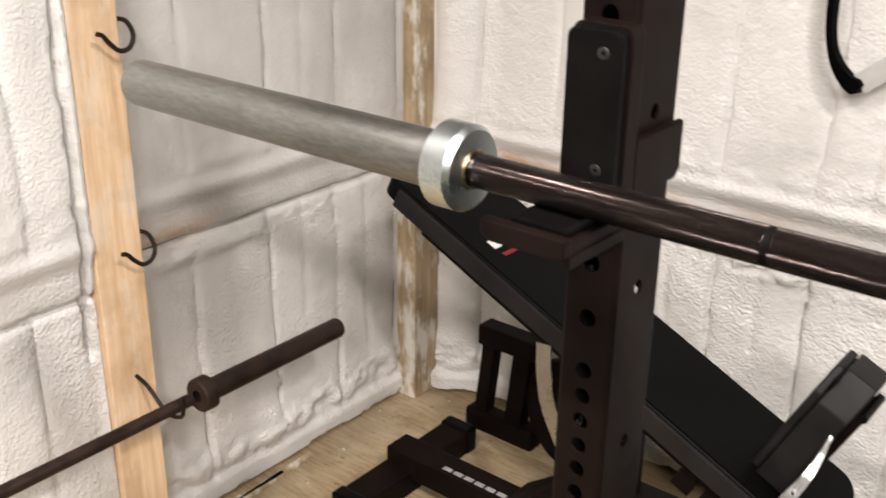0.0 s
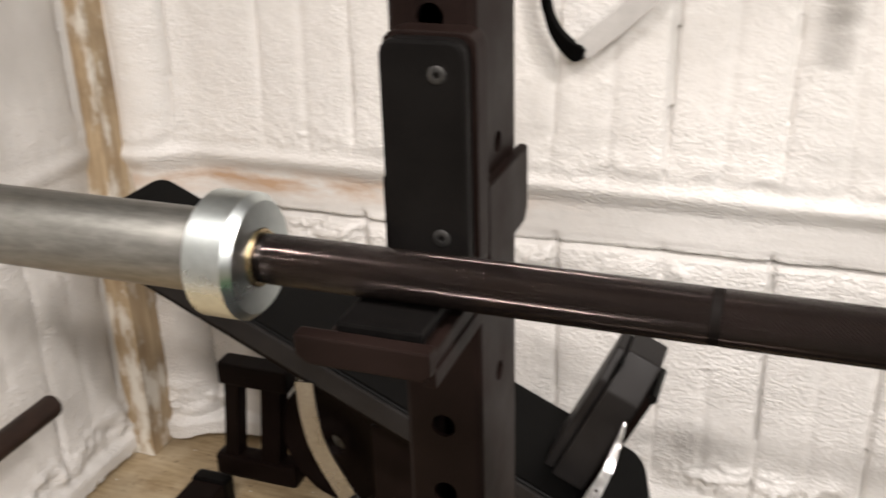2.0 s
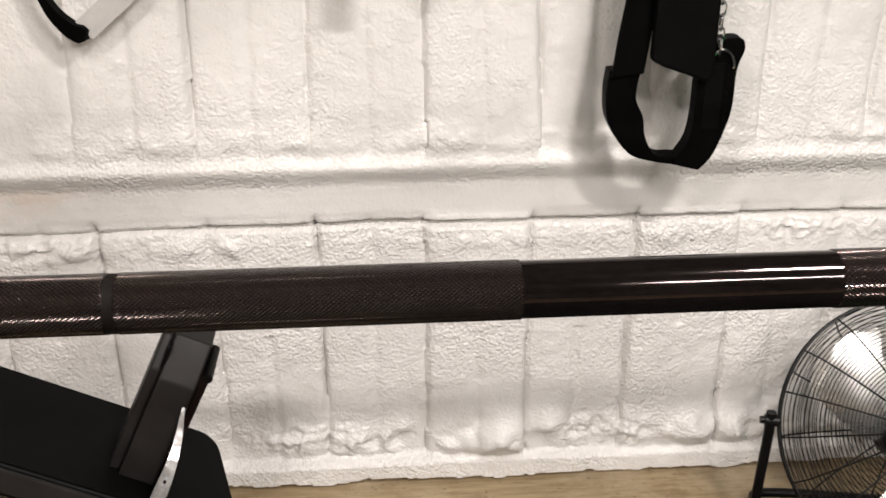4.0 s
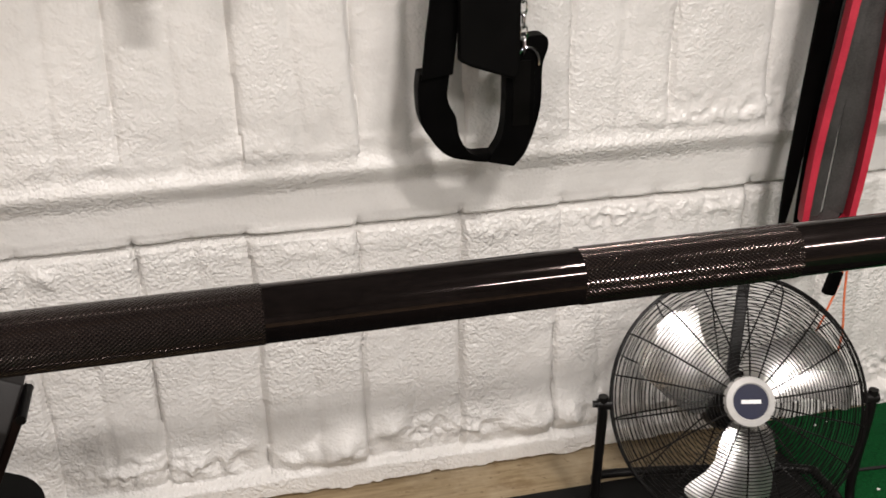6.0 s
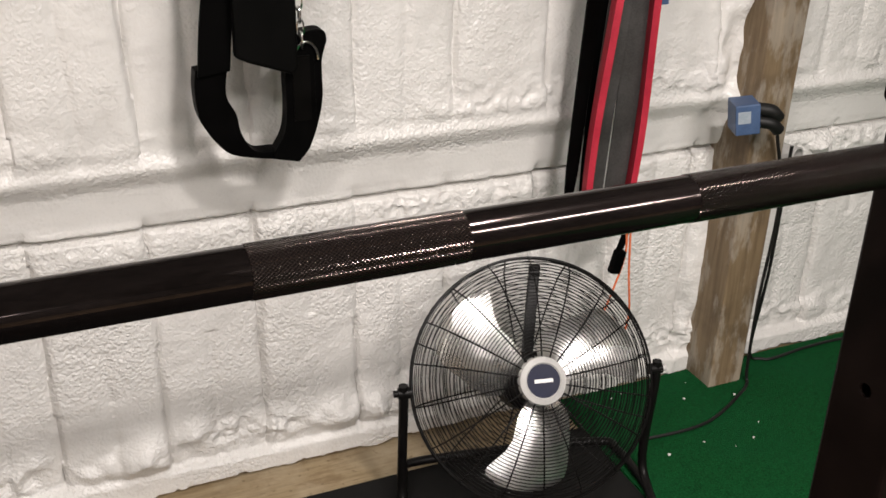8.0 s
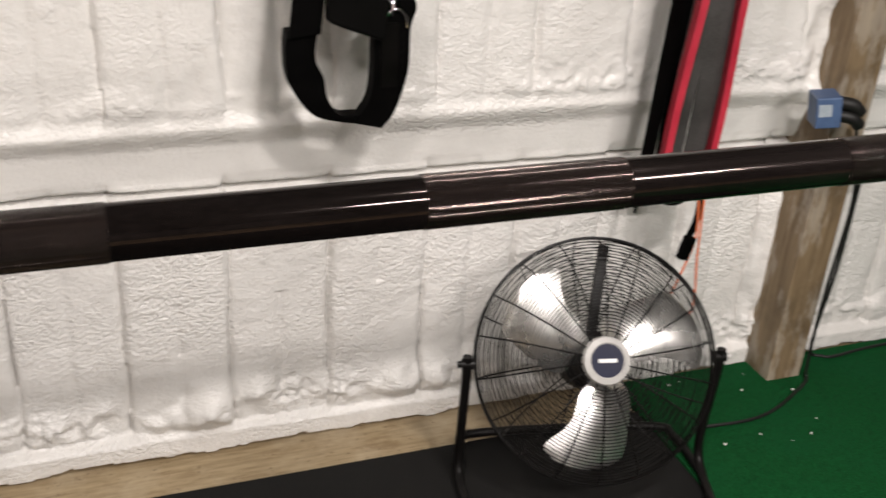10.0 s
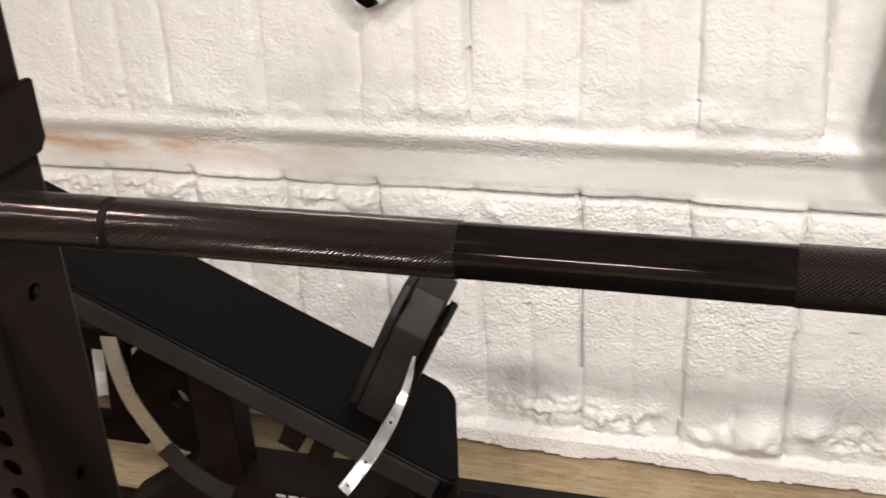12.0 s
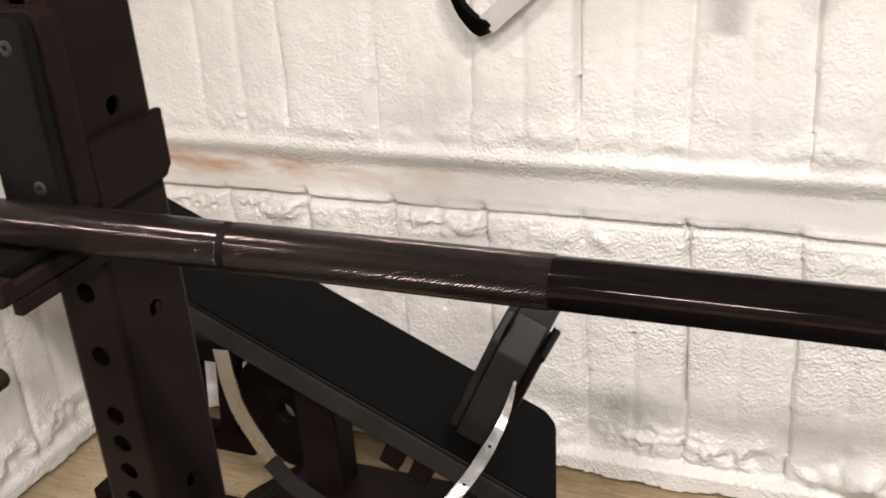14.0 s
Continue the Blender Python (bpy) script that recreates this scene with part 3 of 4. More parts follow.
bar2 = thing("barbell", "old rusty brown barbell lying on wall hooks", "barbell")
bar2.matrix_world = pose(-1.772, -0.155, 0.53, 0, 0, 90)
part("shaft", add_lathe(bmesh.new(), [(-0.66, 0), (-0.66, 0.0140), (0.66, 0.0140), (0.66, 0)], 32), RUST, bar2, "", True)
for s in (-1, 1):
    part("sleeve", add_lathe(bmesh.new(), [(s * 1.105, 0), (s * 1.105, 0.022), (s * 1.10, 0.0245), (s * 0.69, 0.0245)], 32), RUST, bar2, "", True)
    part("collar", add_lathe(bmesh.new(), [(s * 0.71, 0.024), (s * 0.71, 0.034), (s * 0.707, 0.038), (s * 0.680, 0.038), (s * 0.676, 0.034), (s * 0.676, 0.014)], 32), RUST, bar2, "", True)


def wall_hook(z, tilt=0.0):
    h = thing("wall_hook", "dark bent steel utility hook screwed into a pine stud", "hook", "hooks on the stud")
    h.matrix_world = pose(-1.897, 0.50, z)
    pts = spline([(-0.012, 0.012, 0.052), (0.016, 0.016, 0.050), (0.038, 0.014, 0.028), (0.042, 0.002, 0.006), (0.043, -0.020, 0.002), (0.046, -0.042, 0.018), (0.048, -0.058, 0.036), (0.049, -0.070, 0.041)], 6)
    part("rod", add_tube(bmesh.new(), pts, 0.0048, 8), HOOK, h, "", True)
    return h


for z in (1.262, 0.826):
    wall_hook(z)
low = thing("wall_hook", "dark wide utility hook carrying an old barbell", "hook", "hooks on the stud")
low.matrix_world = pose(-1.897, 0.46, 0.505)
part("rod", add_tube(bmesh.new(), spline([(-0.012, 0.0, 0.06), (0.04, 0.0, 0.045), (0.09, 0, 0.008), (0.125, 0, 0.004), (0.155, 0, 0.02), (0.162, 0, 0.065)], 6), 0.0045, 8), HOOK, low, "", True)

# ---- rack ----
HOLES_FRONT = [1.3375 + 0.0505 * k for k in range(13)] + [1.287, 1.2365, 1.2115, 1.1865, 1.1615, 1.1365, 1.1115, 1.0865, 1.0615] + [1.011 - 0.0505 * k for k in range(18)]
HOLES_SIDE = [1.462 + 0.152 * k for k in range(-9, 5)]


def holed_side(bm, width, z0, z1, holes, r, m, depth=0.003):
    """A strip of sheet in the local xz plane, with round holes and their rims."""
    zs = sorted(z for z in holes if z0 + r * 1.6 < z < z1 - r * 1.6)
    w = width / 2
    bottom = z0

    def quad(a, b):
        if b - a > 1e-5:
            bm.faces.new([bm.verts.new(m @ Vector(p)) for p in ((-w, 0, a), (w, 0, a), (w, 0, b), (-w, 0, b))])

    for i, z in enumerate(zs):
        gap = min([abs(z - o) for o in zs if o != z] or [1])
        h = min(gap / 2, 0.02)
        quad(bottom, z - h)
        bottom = z + h
        n = 16
        ring, rim, outer = [], [], []
        for k in range(n):
            t = 2 * math.pi * (k + 0.5) / n
            c, s = math.cos(t), math.sin(t)
            q = min(w / max(abs(c), 1e-6), h / max(abs(s), 1e-6))
            ring.append(bm.verts.new(m @ Vector((r * c, 0, z + r * s))))
            rim.append(bm.verts.new(m @ Vector((r * c, depth, z + r * s))))
            outer.append(Vector((q * c, 0, z + q * s)))
        corners = {}
        for k in range(n):
            a, b = outer[k], outer[(k + 1) % n]
            va = corners.setdefault(k, bm.verts.new(m @ a))
            kb = (k + 1) % n
            vb = corners.setdefault(kb, bm.verts.new(m @ b))
            on_side_a, on_side_b = abs(abs(a.x) - w) < 1e-6, abs(abs(b.x) - w) < 1e-6
            if on_side_a != on_side_b:
                cx = a.x if on_side_a else b.x
                cz = b.z if on_side_a else a.z
                vc = bm.verts.new(m @ Vector((cx, 0, cz)))
                bm.faces.new((ring[k], va, vc, vb, ring[kb]))
            else:
                bm.faces.new((ring[k], va, vb, ring[kb]))
            bm.faces.new((ring[k], ring[kb], rim[kb], rim[k]))
    quad(bottom, z1)


def upright(parent, x0):
    bm = bmesh.new()
    w, d, ztop = 0.050, 0.076, 2.05
    c = x0 + w / 2
    cy = 0.045 + d / 2
    b = 0.004
    for yy, turn in ((0.045, 0), (0.045 + d, 180)):
        holed_side(bm, w - 2 * b, FL + 0.05, ztop, HOLES_FRONT, 0.0079, pose(c, yy, 0, 0, 0, turn))
    for xx, turn in ((x0 + w, 90), (x0, -90)):
        holed_side(bm, d - 2 * b, FL + 0.05, ztop, HOLES_SIDE, 0.0068, pose(xx, cy, 0, 0, 0, turn))
    corners = ((x0 + b, 0.045, x0, 0.045 + b), (x0 + w - b, 0.045, x0 + w, 0.045 + b), (x0 + b, 0.045 + d, x0, 0.045 + d - b), (x0 + w - b, 0.045 + d, x0 + w, 0.045 + d - b))
    for ax, ay, bx, by in corners:
        mx, my = (ax + bx) / 2 + (bx - ax) * 0.21, (ay + by) / 2 - (by - ay) * 0.21
        for (px, py), (qx, qy) in (((ax, ay), (mx, my)), ((mx, my), (bx, by))):
            bm.faces.new([bm.verts.new(v) for v in ((px, py, FL + 0.05), (qx, qy, FL + 0.05), (qx, qy, ztop), (px, py, ztop))])
    bmesh.ops.remove_doubles(bm, verts=bm.verts, dist=0.00002)
    return part("upright", bm, POWDER, parent, "black powder-coated upright with punched holes")


rack = thing("squat_rack", "black powder-coated steel squat rack with punched uprights", "squat rack")
UX_LEFT, UX_RIGHT = -0.592, 0.475
for x0 in (UX_LEFT, UX_RIGHT):
    upright(rack, x0)
    part("base_foot", boxed(x0, x0 + 0.05, -0.45, 0.60, FL, FL + 0.05, 0.004), POWDER, rack)
part("cross_member", boxed(UX_LEFT + 0.05, UX_RIGHT, 0.53, 0.58, FL, FL + 0.05, 0.004), POWDER, rack)


def j_cup(x0):
    """A sandwich cup that hangs on the upright and holds the bar."""
    cup = thing("j_cup", "black steel j-cup with plastic liner bolted on a rack upright", "j-cup", "j-cups on the rack")
    cup.matrix_world = pose(x0, 0, 0)
    x1 = 0.050
    shift = 0.006
    outline = []
    for cx, cz, a0 in ((0.0415, 1.5285, 0), (0.0085, 1.5285, 90), (0.0085, 1.4105, 180), (0.0415, 1.4105, 270)):
        rr = 0.0085
        outline += [(cx + rr * math.cos(radians(a0 + a)), cz + rr * math.sin(radians(a0 + a))) for a in (0, 30, 60, 90)]
    bm = add_prism(bmesh.new(), [(shift + 0.025 + (x - 0.025) * 1.04, z) for x, z in outline], 0.026, 0.0442, 0.0012)
    part("back_plate", bm, POWDER, cup)
    pad = add_prism(bmesh.new(), [(shift + 0.025 + (x - 0.025) * 0.94, 1.4695 + (z - 1.4695) * 0.965) for x, z in outline], 0.0145, 0.0262, 0.0022)
    liner = part("liner", pad, LINER, cup, "black plastic liner pad")
    for z in (1.517, 1.428):
        m = pose(0.0395, 0.0146, z, 0, 0, 90)
        prof = [(0.0006, 0.0), (0.0006, 0.0016), (-0.0008, 0.0019), (-0.0008, 0.0042), (-0.0002, 0.0050), (0.0010, 0.0052)]
        part("bolt", add_lathe(bmesh.new(), prof, 20, m), BOLT, liner, "small steel bolt head", True)
    # side cheeks round the upright, the back lower corner cut off
    for xa, xb in ((x1 + 0.0004, x1 + 0.0070), (-0.0070, -0.0004)):
        sub = bmesh.new()
        out = [(0.0445, 1.400), (0.116, 1.400), (0.123, 1.408), (0.123, 1.449), (0.0445, 1.449)]
        a = [sub.verts.new((xa, y, z)) for y, z in out]
        b = [sub.verts.new((xb, y, z)) for y, z in out]
        sub.faces.new(a)
        sub.faces.new(b[::-1])
        for i in range(5):
            sub.faces.new((a[i], b[i], b[(i + 1) % 5], a[(i + 1) % 5]))
        bmesh.ops.recalc_face_normals(sub, faces=sub.faces)
        bmesh.ops.bevel(sub, geom=sub.edges[:], offset=0.0012, segments=2, affect="EDGES")
        part("cheek", sub, POWDER, cup, "", False)
    part("tray", boxed(-0.010, x1 + 0.002, -0.036, 0.0440, 1.376, 1.3865, 0.0015), POWDER, cup)
    part("tray_liner", boxed(-0.003, x1 - 0.005, -0.034, 0.0436, 1.3867, 1.3956, 0.002), LINER, cup, "black plastic tray liner")
    lip = add_prism(bmesh.new(), [(-0.022, 1.380), (-0.014, 1.375), (x1 + 0.000, 1.375), (x1 + 0.004, 1.378), (x1 + 0.004, 1.392), (-0.022, 1.392)], -0.0470, -0.0363, 0.0015)
    part("lip", lip, POWDER, cup)
    gus = bmesh.new()
    add_box(gus, x1 - 0.004, x1 + 0.003, -0.036, 0.0440, 1.3655, 1.3758, 0.001)
    part("rib", gus, POWDER, cup)
    return cup


j_cup(UX_LEFT)
j_cup(UX_RIGHT)

# ---- bench ----
bench = thing("adjustable_bench", "black adjustable weight bench with inclined pad and chrome arcs", "weight bench")
SL = Vector((0.626, 0, -0.295)).normalized()
UP = Vector((0.295, 0, 0.626)).normalized()
HEAD = Vector((-1.655, 0, 0.935))
Y0, Y1 = 1.0, 1.262


def slab(bm, start, length, t0, t1, y0, y1, bevel, corner=0.05):
    """A padded board along the slope, corners rounded in its plane."""
    sub = bmesh.new()
    w = y1 - y0
    pts = []
    for cx, cy, a0 in ((length - corner, w - corner, 0), (corner, w - corner, 90), (corner, corner, 180), (length - corner, corner, 270)):
        pts += [(cx + corner * math.cos(radians(a0 + a)), cy + corner * math.sin(radians(a0 + a))) for a in (0, 22, 45, 67, 90)]
    pts = [(x + 0.085 * (1 - y / w) * (x > length / 2), y) for x, y in pts]
    lo = [sub.verts.new(start + SL * x + Vector((0, y0 + y, 0)) + UP * t0) for x, y in pts]
    hi = [sub.verts.new(start + SL * x + Vector((0, y0 + y, 0)) + UP * t1) for x, y in pts]
    n = len(pts)
    top = sub.faces.new(hi)
    bot = sub.faces.new(lo[::-1])
    for i in range(n):
        sub.faces.new((lo[i], hi[i], hi[(i + 1) % n], lo[(i + 1) % n]))
    bmesh.ops.recalc_face_normals(sub, faces=sub.faces)
    bmesh.ops.bevel(sub, geom=list(top.edges) + list(bot.edges), offset=bevel, segments=3, affect="EDGES")
    merge(bm, sub)
    return bm


part("back_pad", slab(bmesh.new(), HEAD, 1.155, -0.050, 0.0, Y0, Y1, 0.007, 0.034), VINYL, bench, "black vinyl back pad", True)
side = bmesh.new()
add_box(side, 0.05, 1.20, -0.010, -0.0015, -0.050, -0.004, 0.003, Matrix.LocRotScale(HEAD + Vector((0, Y0, 0)), Euler((0, math.atan2(-SL.z, SL.x), 0)), None))
part("side_rail", side, BENCH_GREY, bench, "satin grey side rail")
rail_a = HEAD + SL * 0.12 - UP * 0.075
for y in (1.06, 1.20):
    bm = bmesh.new()
    m = Matrix.LocRotScale(rail_a + Vector((0, y, 0)), Euler((0, math.atan2(-SL.z, SL.x), 0)), None)
    add_box(bm, 0, 0.98, -0.02, 0.02, -0.024, 0.024, 0.003, m)
    part("pad_rail", bm, POWDER, bench)
seat_dir = (Vector((-0.604, 0, 0.7475)) - Vector((-0.7235, 0, 0.500))).normalized()
m = Matrix.LocRotScale(Vector((-0.7235, 1.120, 0.497)), Euler((0, math.atan2(seat_dir.x, seat_dir.z), 0)), None)


def pad_block(x0, x1, near, far, z1, slope, bevel):
    """A padded block across the bench, its near top corner sloped off."""
    sub = bmesh.new()
    out = [(near, 0.0), (far, 0.0), (far, z1), (near + slope, z1), (near, z1 - slope * 1.5)]
    a = [sub.verts.new(m @ Vector((x0, y, z))) for y, z in out]
    b = [sub.verts.new(m @ Vector((x1, y, z))) for y, z in out]
    sub.faces.new(a)
    sub.faces.new(b[::-1])
    for k in range(5):
        sub.faces.new((a[k], b[k], b[(k + 1) % 5], a[(k + 1) % 5]))
    bmesh.ops.recalc_face_normals(sub, faces=sub.faces)
    bmesh.ops.bevel(sub, geom=sub.edges[:], offset=bevel, segments=3, affect="EDGES", profile=0.6)
    return sub


part("seat_pad", pad_block(-0.030, 0.034, -0.062, 0.062, 0.283, 0.045, 0.0045), BENCH_GREY, bench, "dark grey padded block standing on the pad", True)
part("seat_cushion", pad_block(-0.050, -0.0315, -0.050, 0.062, 0.276, 0.036, 0.006), BENCH_GREY, bench, "soft grey cushion on the block", True)
part("pad_core", add_box(bmesh.new(), -0.034, -0.028, -0.046, 0.058, 0.004, 0.268, 0.001, m), VINYL, bench)
for name, a, y, da, dy, mat, lab in (("pad_emblem", 0.285, 1.115, 0.013, 0.062, WHITE_INK, "white printed emblem bar"), ("pad_lettering", 0.320, 1.105, 0.005, 0.046, RED_INK, "red printed lettering bar")):
    spot = Matrix.LocRotScale(HEAD + SL * a + Vector((0, y, 0)), Euler((0, math.atan2(-SL.z, SL.x), 0)), None)
    part(name, add_box(bmesh.new(), -da, da, -dy, dy, 0.0002, 0.0012, 0.0, spot), mat, bench, lab)
part("backing_plate", add_box(bmesh.new(), 0.0345, 0.050, -0.050, 0.05, -0.01, 0.235, 0.002, m), POWDER, bench)
part("pivot_pin", add_tube(bmesh.new(), [m @ Vector((0.046, -0.052, 0.240)), m @ Vector((0.046, 0.055, 0.240))], 0.0085, 14), LINER, bench, "black pivot pin", True)
part("pin_end", add_tube(bmesh.new(), [m @ Vector((0.046, 0.046, 0.240)), m @ Vector((0.046, 0.058, 0.240))], 0.0090, 14), CHROME, bench, "bright chrome pin end", True)


def chrome_arc(pts, width, side, material, label, pins):
    p = spline(pts, 10)
    n = len(p)
    wid = [width * float(np.interp(k, [0, n * 0.4], [0.22, 1.0])) if pins else width for k in range(n)]
    arc = part("adjustment_arc", add_band(bmesh.new(), p, wid, 0.005, side), material, bench, label)
    for k in range(1, pins):
        i = int((k + 0.5) * n / pins)
        run = (p[i + 1] - p[i - 1]).normalized()
        out = (Vector(side) - run * run.dot(Vector(side))).normalized()
        turn = Vector((-1, 0, 0)).rotation_difference(out).to_matrix().to_4x4()
        prof = [(0.0, 0.0), (-0.0012, 0.0), (-0.0012, width * 0.08), (-0.0005, width * 0.12), (0.0, width * 0.12)]
        part("hole_rim", add_lathe(bmesh.new(), prof, 16, Matrix.Translation(p[i] + out * 0.0034) @ turn), POWDER, arc, "dark locking hole", True)


chrome_arc([(-0.618, 1.045, 0.654), (-0.637, 1.012, 0.580), (-0.670, 0.962, 0.514), (-0.705, 0.924, 0.466), (-0.724, 0.908, 0.442)], 0.024, (0.10, -1, 0.6), ARC_STEEL, "curved chrome strap with locking holes", 4)
chrome_arc([(x, 0.985, z) for x, z in ((-1.203, 0.665), (-1.198, 0.590), (-1.180, 0.515), (-1.126, 0.416), (-1.112, 0.402))], 0.036, (0, -1, 0.25), ARC_DULL, "large curved chrome strap", 0)
# foot of the same strap; the black mat's reflection painted as dark grey
chrome_arc([(x, 0.981, z) for x, z in ((-1.130, 0.419), (-1.090, 0.375), (-1.036, 0.338), (-1.00, 0.322))], 0.040, (0, -1, 0.25), BENCH_GREY, "lower end of the chrome strap, dark reflection put into its colour", 0)
part("support_post", boxed(-1.125, -1.035, 1.09, 1.16, FL + 0.06, 0.52, 0.004), POWDER, bench)
part("base_beam", boxed(-1.74, -0.56, 1.085, 1.165, FL + 0.045, FL + 0.115, 0.004), POWDER, bench)
for x in (-1.70, -0.60):
    part("cross_foot", boxed(x - 0.045, x + 0.045, 0.905, 1.345, FL, FL + 0.07, 0.006), POWDER, bench)
    for y in (0.905, 1.345):
        part("end_cap", boxed(x - 0.049, x + 0.049, y - 0.022, y + 0.022, FL, FL + 0.076, 0.008), LINER, bench, "black plastic end cap")
part("front_post", boxed(-0.66, -0.59, 1.09, 1.16, FL + 0.1, 0.43, 0.004), POWDER, bench)
bm = add_prism(bmesh.new(), [(-1.36, FL + 0.115), (-0.70, FL + 0.115), (-0.72, FL + 0.262), (-1.16, FL + 0.262)], 1.060, 1.19, 0.003)
part("gusset", bm, POWDER, bench)
for k, x in enumerate((-0.905, -0.847)):
    part("ladder_stop", boxed(-0.022, 0.022, 1.05, 1.085, 0.012, 0.075, 0.002, Matrix.LocRotScale((x, 0, 0.440 - 0.475 * (x + 1.0)), Euler((0, 0.44, 0)), None)), POWDER, bench)
# unreadable lettering on the beam as plain bars
for k in range(9):
    x = -1.56 + k * 0.034
    part("letter_or_glint_bar", boxed(x, x + 0.026, 1.098, 1.112, FL + 0.1155, FL + 0.1165), FAINT_PALE, bench, "white bar for lettering and bright tooth edges")
# highlights along the adjustment teeth, painted as pale bars on the gusset
for k in range(6):
    x = -0.945 + k * 0.028
    part("letter_or_glint_bar", boxed(x, x + 0.020, 1.0565, 1.0575, FL + 0.250, FL + 0.257), FAINT_PALE, bench, "white bar for lettering and bright tooth edges")

# ---- attachment leaning by the wall ----
frame_stand = thing("steel_foot_frame", "black steel foot frame standing against the wall", "steel frame")
frame_stand.matrix_world = pose(-1.630, 1.475, FL, 0, 0, 0)
bm = bmesh.new()
part("top_bar", add_box(bm, -0.085, 0.11, -0.03, 0.03, 0.285, 0.345, 0.006), POWDER, frame_stand)
part("foot_bar", boxed(-0.125, 0.11, -0.03, 0.03, 0.0, 0.065, 0.012), POWDER, frame_stand)
for a, b in ((-0.085, -0.045), (0.02, 0.075)):
    bm = add_prism(bmesh.new(), [(a - 0.012, 0.06), (b - 0.012, 0.06), (b + 0.012, 0.29), (a + 0.012, 0.29)], -0.022, 0.022, 0.002)
    part("post", bm, POWDER, frame_stand)

plate = thing("weight_plate", "black iron weight plate leaning upright behind the bench", "weight plate")
plate.matrix_world = pose(-1.395, 1.46, FL + 0.165, 8, 0, 80)
part("disc", add_lathe(bmesh.new(), [(-0.012, 0.026), (-0.016, 0.030), (-0.016, 0.05), (-0.010, 0.06), (-0.010, 0.13), (-0.018, 0.14), (-0.018, 0.162), (-0.012, 0.166), (0.012, 0.166), (0.018, 0.162), (0.018, 0.14), (0.010, 0.13), (0.010, 0.06), (0.016, 0.05), (0.016, 0.03), (0.012, 0.026), (-0.012, 0.026)], 40), POWDER, plate, "", True)
ring = [(0.0, 0.028 * math.cos(t), 0.048 * math.sin(t)) for t in (2 * math.pi * k / 24 for k in range(24))]

snap = thing("snap_hook", "black oval snap ring hanging behind the bench", "snap hook")
snap.matrix_world = pose(-1.23, 1.40, 0.285, 0, 12, 70)
part("ring", add_tube(bmesh.new(), ring, 0.0075, 8, True), WIRE, snap, "", True)
part("strap", boxed(-0.006, 0.006, -0.02, 0.02, -0.262, -0.045, 0.002), NYLON, snap)

# ---- straps hanging on the wall ----
def hang_peg(x, z, y=1.44):
    peg = thing("wall_peg", "dark steel peg on the foam wall", "peg", "pegs on the wall")
    peg.matrix_world = pose(x, y, z)
    part("rod", add_tube(bmesh.new(), [(0, YB - y - 0.01, 0), (0, -0.05, 0), (0, -0.06, 0.02)], 0.006, 8), HOOK, peg, "", True)


